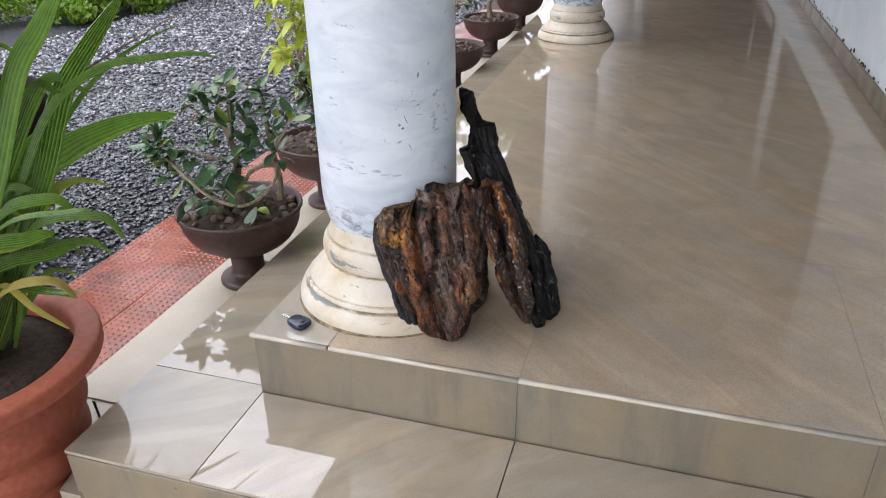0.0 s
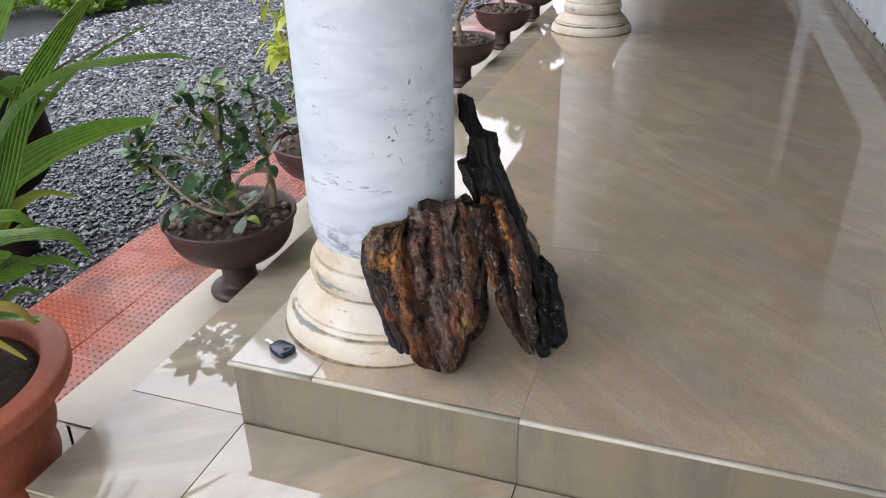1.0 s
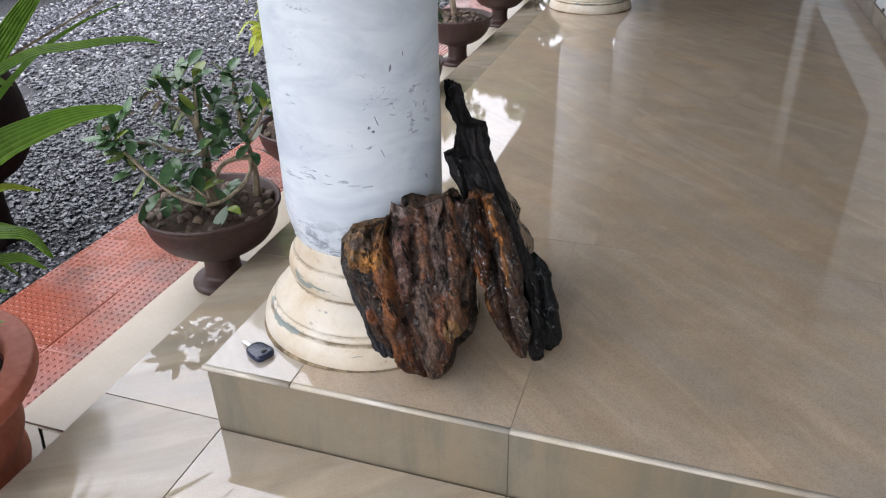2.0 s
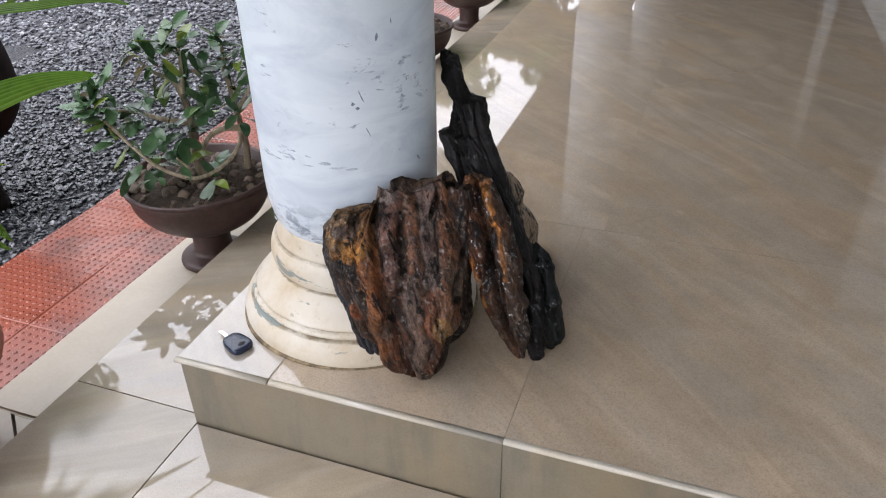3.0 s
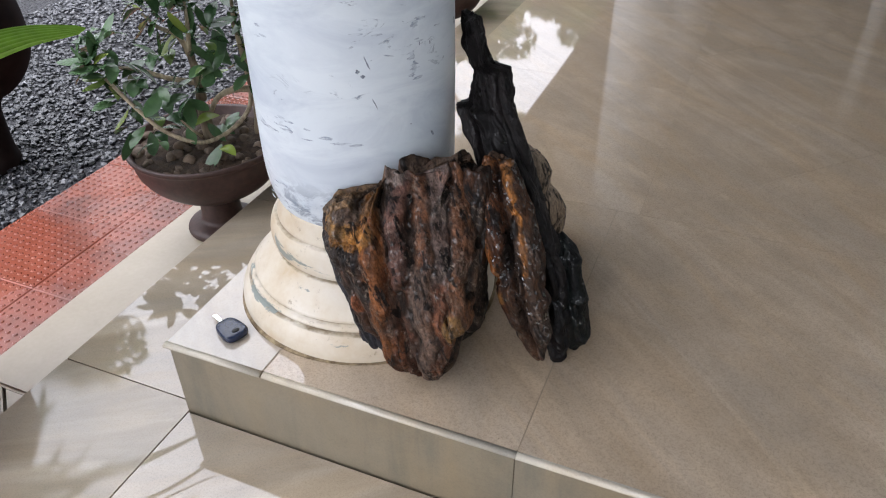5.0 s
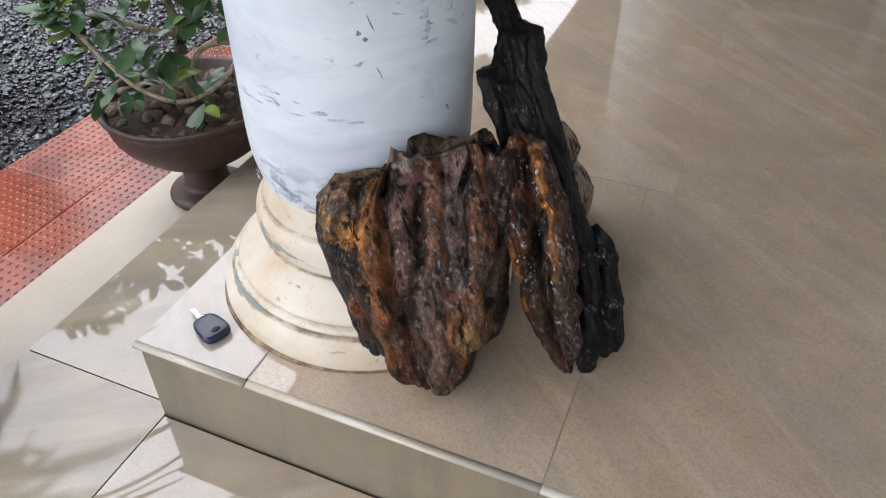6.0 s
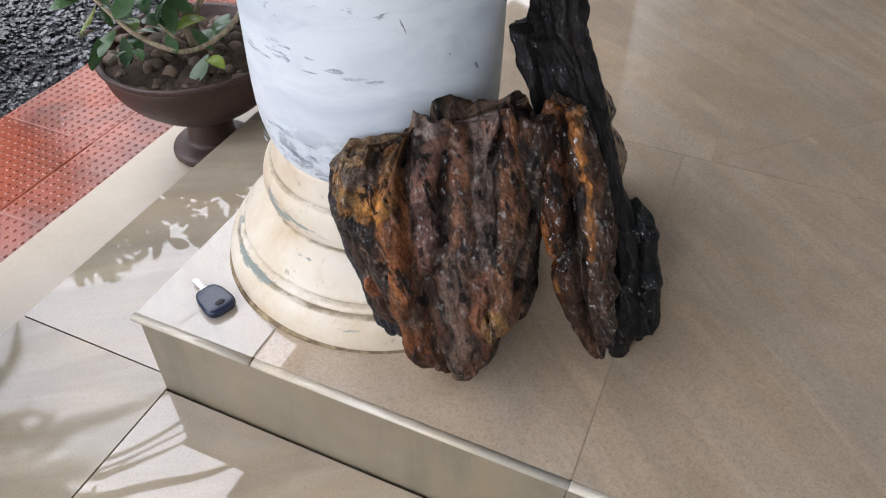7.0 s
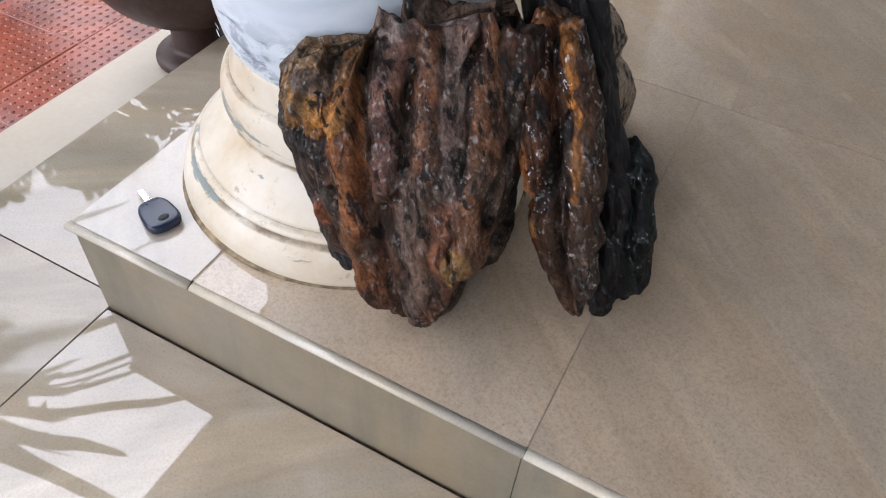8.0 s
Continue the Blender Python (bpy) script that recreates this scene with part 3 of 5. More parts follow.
def mineral_material(name, rough, wet, drift, crust=0.3):
    """Wet petrified wood, coloured by the ribs' own minerals. wet: share of glassy skin; drift: slant of the grain; crust: pale mineral bloom."""
    k = Mat(name, 0.45, 0.0, 0.15)
    w = k.world_co()
    X, Z = k.axis(0, w), k.axis(2, w)
    co = k.n.new("ShaderNodeCombineXYZ")
    k.l.new(k.math("ADD", X, k.math("MULTIPLY", k.math("SUBTRACT", Z, 0.42), drift)), co.inputs[0])
    k.l.new(k.axis(1, w), co.inputs[1])
    k.l.new(Z, co.inputs[2])
    g = co.outputs[0]
    at = k.n.new("ShaderNodeAttribute")
    at.attribute_name = "mineral"
    c = at.outputs["Color"]
    patch = k.noise(1.0, 5, 0.62, k.mapped((34, 34, 20), co=g), 0.5)
    hue = k.noise(1.0, 4, 0.6, k.mapped((26, 26, 12), co=g, loc=(3, 1, 2)), 0.7)
    c = k.mix(k.ramp(hue, (0.52, 0.0), (0.66, 0.4)), c, lin("6b3d1c"))
    c = k.mix(k.ramp(hue, (0.36, 0.72), (0.52, 0.15)), c, lin("54463d"))
    c = k.mix(1.0, c, k.ramp(patch, (0.32, 0.30), (0.5, 0.64), (0.68, 1.05)), "MULTIPLY")
    streak = k.noise(1.0, 6, 0.6, k.mapped((95, 85, 16), co=g), 0.4)
    c = k.mix(0.8, c, k.ramp(streak, (0.36, 0.25), (0.5, 0.95), (0.64, 1.5)), "MULTIPLY")
    fine = k.noise(1.0, 5, 0.7, k.mapped((300, 300, 200), co=g))
    c = k.mix(0.75, c, k.ramp(fine, (0.36, 0.35), (0.5, 1.0), (0.66, 1.5)), "MULTIPLY")
    spots = k.ramp(k.noise(1.0, 6, 0.66, k.mapped((62, 56, 22), co=g, loc=(7.37, 5.2, 1.4)), 0.6), (0.40, 0.92), (0.45, 0.0))
    c = k.mix(spots, c, lin("0e0a09"))
    bloom = k.math("MULTIPLY", k.ramp(k.noise(1.0, 6, 0.75, k.mapped((150, 150, 110), co=g, loc=(1, 9, 6))), (0.55, 0.0), (0.63, crust)), k.ramp(k.noise(1.0, 3, 0.5, k.mapped((22, 22, 18), co=g, loc=(8, 3, 5))), (0.45, 0.0), (0.58, 1.0)))
    k.color(k.mix(bloom, c, lin("a08f7e")))
    k.rough(k.ramp(patch, (0.35, 0.45), (0.65, 0.7)))
    bead = k.noise(1.0, 2, 0.55, k.mapped((185, 185, 150), co=g, loc=(9, 2, 4)))
    wide_wet = k.noise(1.0, 3, 0.55, k.mapped((30, 30, 20), co=g, loc=(2, 6, 8)))
    k.l.new(k.math("MULTIPLY", k.math("MULTIPLY", k.ramp(bead, (0.55, 0.03), (0.585, 1.0)), k.ramp(wide_wet, (0.36, 0.2), (0.54, 1.0))), wet, True), k.b.inputs["Coat Weight"])
    k.b.inputs["Coat IOR"].default_value = 2.2
    k.b.inputs["Coat Roughness"].default_value = rough
    film = k.n.new("ShaderNodeBump")
    film.inputs["Strength"].default_value, film.inputs["Distance"].default_value = 0.8, 0.004
    k.l.new(k.noise(1.0, 2, 0.5, k.mapped((130, 130, 95), co=g, loc=(4, 4, 1))), film.inputs["Height"])
    k.l.new(film.outputs[0], k.b.inputs["Coat Normal"])
    k.bump(k.noise(1.0, 6, 0.66, k.mapped((130, 130, 60), co=g)), 0.4, 0.005)
    k.bump(k.noise(1.0, 4, 0.65, k.mapped((420, 420, 300), co=g)), 0.5, 0.0025)
    return k.m


def rock_material(name, zones, rough, fleck=0.0, span=(0.26, 0.50), drift=0.25, wet=0.5, body=0.2):
    """Mineral bands that run with the grain. zones: colour stops across the slab; wet: share of glassy, polished skin."""
    k = Mat(name, 0.5, 0.0, body)
    w = k.world_co()
    X, Z = k.axis(0, w), k.axis(2, w)
    q = k.math("ADD", X, k.math("MULTIPLY", k.math("SUBTRACT", Z, 0.42), drift))
    co = k.n.new("ShaderNodeCombineXYZ")
    k.l.new(q, co.inputs[0])
    k.l.new(k.axis(1, w), co.inputs[1])
    k.l.new(Z, co.inputs[2])
    g = co.outputs[0]
    grain = k.noise(1.0, 7, 0.62, k.mapped((75, 60, 10), co=g), 0.6)
    patch = k.noise(1.0, 5, 0.62, k.mapped((30, 30, 12), co=g), 0.6)
    fine = k.noise(1.0, 6, 0.7, k.mapped((330, 330, 150), co=g))
    wob = k.math("ADD", q, k.math("MULTIPLY", k.math("SUBTRACT", patch, 0.5), 0.07))
    t = k.math("DIVIDE", k.math("SUBTRACT", wob, span[0]), span[1] - span[0])
    c = k.ramp(t, *zones)
    amber = k.ramp(k.noise(1.0, 6, 0.62, k.mapped((55, 50, 11), co=g, loc=(3, 1, 2)), 0.8), (0.52, 0.0), (0.60, fleck))
    c = k.mix(amber, c, k.ramp(fine, (0.35, lin("50301a")), (0.65, lin("8e5a26"))))
    c = k.mix(0.8, c, k.ramp(grain, (0.33, 0.12), (0.46, 0.6), (0.60, 1.2), (0.74, 0.7)), "MULTIPLY")
    black = k.ramp(k.noise(1.0, 7, 0.66, k.mapped((62, 54, 14), co=g, loc=(7, 5, 1)), 1.0), (0.42, 0.98), (0.48, 0.0))
    c = k.mix(black, c, lin("0b0808"))
    c = k.mix(0.75, c, k.ramp(fine, (0.32, 0.3), (0.5, 0.9), (0.70, 1.6)), "MULTIPLY")
    k.color(c)
    glassy = k.noise(1.0, 4, 0.6, k.mapped((70, 70, 45), co=g, loc=(9, 2, 4)))
    bead = k.noise(1.0, 2, 0.5, k.mapped((380, 380, 300), co=g, loc=(2, 8, 3)))
    glint = k.math("MULTIPLY", k.ramp(bead, (0.60, 0.0), (0.64, 1.0)), k.ramp(glassy, (0.46, 0.0), (0.56, 1.0)))
    k.l.new(k.math("ADD", k.math("MULTIPLY", k.ramp(glassy, (0.48, 0.03), (0.62, 0.16)), wet), k.math("MULTIPLY", glint, wet), True), k.b.inputs["Coat Weight"])
    k.b.inputs["Coat IOR"].default_value = 1.9
    k.b.inputs["Coat Roughness"].default_value = rough
    film = k.n.new("ShaderNodeBump")
    film.inputs["Strength"].default_value, film.inputs["Distance"].default_value = 0.8, 0.004
    k.l.new(k.noise(1.0, 2, 0.5, k.mapped((130, 130, 95), co=g, loc=(4, 4, 1))), film.inputs["Height"])
    k.l.new(film.outputs[0], k.b.inputs["Coat Normal"])
    k.bump(k.noise(1.0, 6, 0.66, k.mapped((130, 130, 50), co=g)), 0.35, 0.005)
    k.bump(k.noise(1.0, 4, 0.65, k.mapped((420, 420, 260), co=g)), 0.5, 0.0025)
    return k.m


M["rock_a"] = mineral_material("brown_petrified_wood", 0.09, 0.3, 0.3, 0.4)
M["rock_b"] = mineral_material("amber_petrified_wood", 0.05, 1.0, 0.45, 0.2)
M["rock_c"] = rock_material("black_petrified_wood", [(0.0, lin("1a1616")), (0.4, lin("262120")), (0.7, lin("120f0f")), (1.0, lin("221d1c"))], 0.10, 0.0, (0.38, 0.56), 0.55, 0.6, 0.16)
M["rock_f"] = rock_material("grey_black_petrified_wood", [(0.0, lin("2c2d33")), (0.4, lin("232327")), (0.7, lin("38322f")), (1.0, lin("262527"))], 0.2, 0.25, (0.25, 0.39), 0.3, 0.5)
M["rock_d"] = rock_material("green_black_stone", [(0.0, lin("0a0e0e")), (0.4, lin("121817")), (0.7, lin("0b0f0f")), (1.0, lin("171d1c"))], 0.06, 0.0, (0.50, 0.64), 0.3, 1.0, 0.15)
M["rock_e"] = rock_material("grey_stone", [(0.0, lin("857361")), (0.4, lin("b09d88")), (0.7, lin("8f7c68")), (1.0, lin("bba893"))], 0.15, 0.0, (0.40, 0.56), 0.1, 0.6)

stone = thing("petrified_wood", (0.42, 0.11, U), "large brown petrified wood slab leaning on the column base", "rock", "petrified wood pieces")
rim = curve_of([(0.250, -0.060), (0.270, -0.044), (0.285, -0.030), (0.303, -0.026), (0.318, -0.036), (0.328, -0.038), (0.336, -0.026), (0.338, -0.030), (0.342, -0.036), (0.347, 0.010), (0.358, 0.008),
                (0.384, 0.008), (0.393, 0.004), (0.425, 0.006), (0.434, 0.016), (0.446, 0.012), (0.456, -0.004), (0.486, -0.03)])
part("slab", strata([
    (0.00, 0.436, 0.100, 0.163, 0.014, 0.014), (0.05, 0.431, 0.099, 0.176, 0.034, 0.024), (0.14, 0.421, 0.102, 0.205, 0.056, 0.034), (0.25, 0.410, 0.106, 0.245, 0.074, 0.040),
    (0.40, 0.402, 0.110, 0.300, 0.092, 0.044), (0.62, 0.388, 0.126, 0.375, 0.107, 0.042), (0.80, 0.372, 0.150, 0.425, 0.112, 0.036),
    (0.93, 0.368, 0.172, 0.460, 0.110, 0.026), (1.00, 0.370, 0.180, 0.478, 0.103, 0.018)], 360, 280, (2, 28), 3.1, 1.0, 3.0, lambda x: float(rim(x)[0]),
    ((0.360, 0.30, 0.005, 0.016),), (0.026, 0.10), 0.22, (
        ("3b3634", 0.019, 0.010, ((0.285, 0.400), (0.305, 0.337), (0.341, 0.240))), ("332e2c", 0.020, 0.011, ((0.322, 0.385), (0.350, 0.316), (0.380, 0.235))),
        ("a5835f", 0.030, 0.012, ((0.290, 0.470), (0.312, 0.415))), ("9a6a38", 0.014, 0.013, ((0.333, 0.470), (0.352, 0.404))),
        ("8f5730", 0.016, 0.015, ((0.345, 0.425), (0.360, 0.380), (0.366, 0.340), (0.376, 0.290), (0.399, 0.185))), ("5f351d", 0.012, 0.008, ((0.382, 0.365), (0.390, 0.300), (0.410, 0.190))),
        ("755247", 0.014, 0.013, ((0.362, 0.500), (0.383, 0.405), (0.402, 0.345))), ("875638", 0.012, 0.014, ((0.382, 0.510), (0.409, 0.432), (0.440, 0.350))),
        ("735f57", 0.015, 0.011, ((0.410, 0.490), (0.438, 0.413), (0.460, 0.350))), ("795036", 0.014, 0.014, ((0.437, 0.500), (0.461, 0.427), (0.477, 0.370), (0.484, 0.275))),
        ("745d50", 0.018, 0.013, ((0.424, 0.362), (0.434, 0.335), (0.447, 0.277), (0.444, 0.180))), ("714632", 0.013, 0.011, ((0.456, 0.345), (0.470, 0.265), (0.458, 0.205))),
        ("4a2a1c", 0.014, 0.007, ((0.403, 0.350), (0.412, 0.316), (0.424, 0.225), (0.432, 0.165)))),
    # near-black sunken knobs: shade of the pits and hollows painted in
    (("c88a44", 0.322, 0.412, 0.036, 0.022, 0.007), ("857770", 0.362, 0.482, 0.018, 0.022, 0.006), ("120d0c", 0.366, 0.486, 0.0055, 0.006, -0.014), ("120d0c", 0.436, 0.450, 0.007, 0.012, -0.013),
     ("c08c4a", 0.296, 0.430, 0.024, 0.016, 0.002), ("7a6658", 0.306, 0.446, 0.020, 0.012, -0.006), ("967040", 0.478, 0.292, 0.012, 0.026, 0.003), ("8a5034", 0.335, 0.300, 0.010, 0.018, 0.004), ("110c0a", 0.402, 0.318, 0.014, 0.022, -0.012))),
    M["rock_a"], stone, "brown and amber ribbed face", True)
# Added dark piece: fills the gap beside the slab where only shadow lies.
part("back", strata([
    (0.00, 0.452, 0.165, 0.200, 0.016, 0.016), (0.15, 0.462, 0.166, 0.235, 0.034, 0.026), (0.60, 0.462, 0.176, 0.330, 0.034, 0.030), (0.85, 0.464, 0.196, 0.435, 0.034, 0.024), (1.00, 0.462, 0.206, 0.484, 0.026, 0.014)],
    90, 120, 0, 61.3, 0.5, 2.6, None, (), (0.02, 0.1), 0.2), M["rock_a"], stone, "dark filler behind the slab, standing in for the shaded gap", True)
part("flank", strata([
    (0.00, 0.346, 0.118, 0.172, 0.010, 0.014), (0.10, 0.340, 0.112, 0.195, 0.022, 0.022), (0.45, 0.317, 0.106, 0.290, 0.027, 0.026),
    (0.80, 0.287, 0.112, 0.380, 0.026, 0.022), (1.00, 0.276, 0.122, 0.420, 0.014, 0.012)], 120, 200, 20, 51.7, 0.55, 2.8, None, (), (0.016, 0.10), 0.3),
    M["rock_f"], stone, "grey-black splintered flank", True)

stone = thing("petrified_wood", (0.57, 0.20, U), "tall dark petrified wood shard with amber face and pointed tip", "rock", "petrified wood pieces")
part("amber_face", strata([
    (0.00, 0.592, 0.168, 0.193, 0.007, 0.010), (0.12, 0.582, 0.174, 0.230, 0.018, 0.018), (0.30, 0.558, 0.184, 0.285, 0.030, 0.026), (0.45, 0.541, 0.196, 0.335, 0.037, 0.029),
    (0.66, 0.519, 0.214, 0.405, 0.036, 0.030), (0.78, 0.503, 0.224, 0.440, 0.028, 0.026), (0.92, 0.487, 0.240, 0.475, 0.020, 0.020), (1.00, 0.484, 0.246, 0.488, 0.013, 0.012)], 240, 240, 14, 11.3, 0.85, 2.8, None,
    ((0.513, 0.36, 0.006, 0.012),), (0.018, 0.09), 0.4, (
        ("5e341b", 0.017, 0.013, ((0.474, 0.495), (0.493, 0.426), (0.518, 0.352), (0.540, 0.280), (0.584, 0.195))), ("b26a2c", 0.006, 0.016, ((0.476, 0.480), (0.499, 0.390), (0.515, 0.330))),
        ("4e311d", 0.016, 0.013, ((0.494, 0.499), (0.521, 0.452), (0.546, 0.397), (0.566, 0.324), (0.588, 0.225))), ("452c1c", 0.013, 0.011, ((0.534, 0.340), (0.554, 0.275), (0.590, 0.195))),
        ("c07a34", 0.0045, 0.015, ((0.500, 0.480), (0.524, 0.440), (0.549, 0.385), (0.556, 0.350))), ("2a1a12", 0.014, 0.008, ((0.560, 0.400), (0.590, 0.320), (0.604, 0.230)))),
    # the near-black sunken knob paints the shade of the cleft
    (("9c6a34", 0.526, 0.300, 0.012, 0.014, 0.004), ("a08a72", 0.556, 0.232, 0.012, 0.012, 0.003), ("0c0807", 0.530, 0.372, 0.009, 0.060, -0.012)), "100b09"),
    M["rock_b"], stone, "glossy amber and brown grained face", True)
part("spike", strata([
    (0.00, 0.608, 0.210, 0.163, 0.014, 0.014), (0.08, 0.600, 0.222, 0.200, 0.024, 0.024), (0.30, 0.556, 0.252, 0.310, 0.040, 0.032),
    (0.55, 0.496, 0.280, 0.425, 0.044, 0.034), (0.745, 0.446, 0.303, 0.533, 0.043, 0.028), (0.760, 0.452, 0.306, 0.540, 0.033, 0.022), (0.86, 0.447, 0.325, 0.584, 0.028, 0.019),
    (0.872, 0.424, 0.328, 0.589, 0.018, 0.015), (0.97, 0.395, 0.362, 0.640, 0.014, 0.012), (1.00, 0.388, 0.370, 0.648, 0.009, 0.008)], 220, 320, 10, 23.7, 0.75, 2.8, None,
    ((0.476, 0.45, 0.006, 0.012), (0.452, 0.45, 0.004, 0.006)), (0.018, 0.08), 0.5),
    M["rock_c"], stone, "black splintered spike", True)
part("foot", strata([
    (0.00, 0.624, 0.258, 0.163, 0.016, 0.020), (0.10, 0.620, 0.258, 0.180, 0.028, 0.028), (0.50, 0.605, 0.260, 0.255, 0.032, 0.030),
    (0.85, 0.586, 0.276, 0.315, 0.024, 0.022), (1.00, 0.576, 0.284, 0.342, 0.009, 0.010)], 160, 160, 25, 31.9, 0.7, 2.6, None, ((0.575, 0.25, 0.005, 0.007),), (0.022, 0.07), 0.3),
    M["rock_d"], stone, "dark green-black glossy chunk", True)

stone = thing("petrified_wood", (0.48, 0.52, U), "rounded grey-brown stone standing behind the dark shard", "rock", "petrified wood pieces")
part("body", strata([
    (0.00, 0.478, 0.535, 0.163, 0.036, 0.03), (0.15, 0.480, 0.535, 0.185, 0.050, 0.04), (0.36, 0.480, 0.53, 0.232, 0.055, 0.045), (0.50, 0.470, 0.52, 0.268, 0.046, 0.04),
    (0.58, 0.462, 0.51, 0.288, 0.040, 0.04), (0.74, 0.458, 0.50, 0.330, 0.048, 0.04), (0.9, 0.448, 0.49, 0.365, 0.036, 0.03), (1.00, 0.440, 0.48, 0.385, 0.016, 0.016)], 120, 120, 0, 41.3, 0.35, 2.2, None, (), (0.03, 0.08)),
    M["rock_e"], stone, "", True)

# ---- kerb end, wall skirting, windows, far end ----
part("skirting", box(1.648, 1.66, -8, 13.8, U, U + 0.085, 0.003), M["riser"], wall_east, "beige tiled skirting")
for i, (y0, y1, z0, z1) in enumerate(((2.88, 5.40, 0.50, 2.45), (6.30, 8.20, 0.50, 2.45), (8.5, 13.4, U + 0.02, 2.5))):
    win = thing("window_%d" % (i + 1), (1.655, (y0 + y1) / 2, z0), "dark wooden framed window in the white wall", "window", kind="structure")
    fr = join(box(1.640, 1.662, y0, y1, z0, z0 + 0.06, 0.004), box(1.640, 1.662, y0, y1, z1 - 0.06, z1, 0.004),
              box(1.641, 1.662, y0, y0 + 0.06, z0 + 0.06, z1 - 0.06, 0.004), box(1.641, 1.662, y1 - 0.06, y1, z0 + 0.06, z1 - 0.06, 0.004))
    part("window_frame", fr, M["wood"], win)
    n = max(1, round((y1 - y0) / 0.58))
    for j in range(n):
        a, b = y0 + 0.06 + (y1 - y0 - 0.12) * j / n, y0 + 0.06 + (y1 - y0 - 0.12) * (j + 1) / n
        sash = part("sash", join(box(1.646, 1.661, a, a + 0.045, z0 + 0.06, z1 - 0.06), box(1.646, 1.661, b - 0.045, b, z0 + 0.06, z1 - 0.06),
                                 box(1.6465, 1.661, a + 0.045, b - 0.045, z0 + 0.06, z0 + 0.13), box(1.6465, 1.661, a + 0.045, b - 0.045, z1 - 0.13, z1 - 0.06)), M["wood"], win)
        part("pane", box(1.652, 1.658, a + 0.045, b - 0.045, z0 + 0.13, z1 - 0.13), M["glass"], sash)
# Unseen end wall, added dark so the far floor mirrors little light.
wall_north = part("wall_north", box(-0.25, 1.66, 13.8, 14.0, GROUND, 3.1), M["wood"])
tagged(wall_north, "unseen dark wall, added at the porch's far end to darken floor reflections", "wall", kind="structure")
beam = part("roof_fascia", box(-0.87, -0.83, -3.4, 14, 2.14, 3.36), M["ceiling"])
tagged(beam, "painted fascia along the porch eave", "trim", kind="structure")

# flaked paint and grime where plaster meets skirting
rnd = random.Random(4)
crust = bmesh.new()
for i in range(46):
    y = 1.6 + 4.4 * rnd.random()
    s = rnd.uniform(0.004, 0.014)
    bmesh.ops.create_icosphere(crust, subdivisions=1, radius=1, matrix=Matrix.Translation((1.658, y, U + 0.088 + rnd.uniform(0, 0.02))) @ Matrix.Diagonal((0.003, s * 1.6, s, 1)))
part("flaked_paint", crust, M["grout"], wall_east, "grey flaked patches above the skirting")


# ---- tiles ----
def slab_piece(poly, z0, z1, chamfer=0.0012):
    """A flat piece with a small chamfer, from a convex outline."""
    bm = bmesh.new()
    c = sum((Vector(p) for p in poly), Vector((0, 0))) / len(poly)
    inner = [Vector(p) + (c - Vector(p)).normalized() * chamfer * 1.4 for p in poly]
    lo = [bm.verts.new((*p, z0)) for p in poly]
    mi = [bm.verts.new((*p, z1 - chamfer)) for p in poly]
    hi = [bm.verts.new((*p, z1)) for p in inner]
    n = len(poly)
    for i in range(n):
        j = (i + 1) % n
        bm.faces.new((lo[i], lo[j], mi[j], mi[i]))
        bm.faces.new((mi[i], mi[j], hi[j], hi[i]))
    bm.faces.new(hi)
    bmesh.ops.recalc_face_normals(bm, faces=bm.faces[:])
    return bm


def clip(poly, x0, x1, y0, y1):
    for axis, lim, sign in ((0, x0, 1), (0, x1, -1), (1, y0, 1), (1, y1, -1)):
        out = []
        for a, b in zip(poly, poly[1:] + poly[:1]):
            da, db = sign * (a[axis] - lim), sign * (b[axis] - lim)
            if da >= 0:
                out.append(a)
            if da * db < 0:
                t = da / (da - db)
                out.append((a[0] + (b[0] - a[0]) * t, a[1] + (b[1] - a[1]) * t))
        poly = out
        if len(poly) < 3:
            return []
    return poly


G = 0.0003     # half a joint
NOSE = 0.0053


def rect(x0, x1, y0, y1):
    return [(x0 + G, y0 + G), (x1 - G, y0 + G), (x1 - G, y1 - G), (x0 + G, y1 - G)]


def floor_tile(poly, z, mat, parent=porch):
    part("tile", slab_piece(poly, z - 0.008, z, 0.00012), mat, parent)


def wide(x0, x1, y0, y1, g=0.0013):
    return [(x0 + g, y0 + g), (x1 - g, y0 + g), (x1 - g, y1 - g), (x0 + g, y1 - g)]


# front row of the raised floor, behind the nosing
for x0, x1 in ((-0.006, 0.1828), (0.1852, 0.608), (0.608, 1.279), (1.279, 1.648)):
    floor_tile(wide(x0, x1, NOSE, 0.685, 0.0008), U, M["corner_tile" if x0 < 0 else "tile"])
y = 0.685
while y < 11:
    floor_tile(rect(-0.002, 0.655, y, y + 0.67), U, M["tile"])
    y += 0.67
# diamond field
S = 0.67
for i in range(-2, 14):
    for j in range(-14, 3):
        a, b = i * S, j * S
        q = [(u, v) for u, v in ((a + G, b + G), (a + S - G, b + G), (a + S - G, b + S - G), (a + G, b + S - G))]
        h = math.sqrt(0.5)
        q = [(0.656 + (u + v) * h, 0.687 + (u - v) * h) for u, v in q][::-1]
        q = clip(q, 0.655 + G, 1.648, 0.685 + G, 9.0)
        if len(q) > 2:
            floor_tile(q, U, M["tile"])
floor_tile(rect(0.655, 1.648, 9.0, 13.8), U, M["tile"])

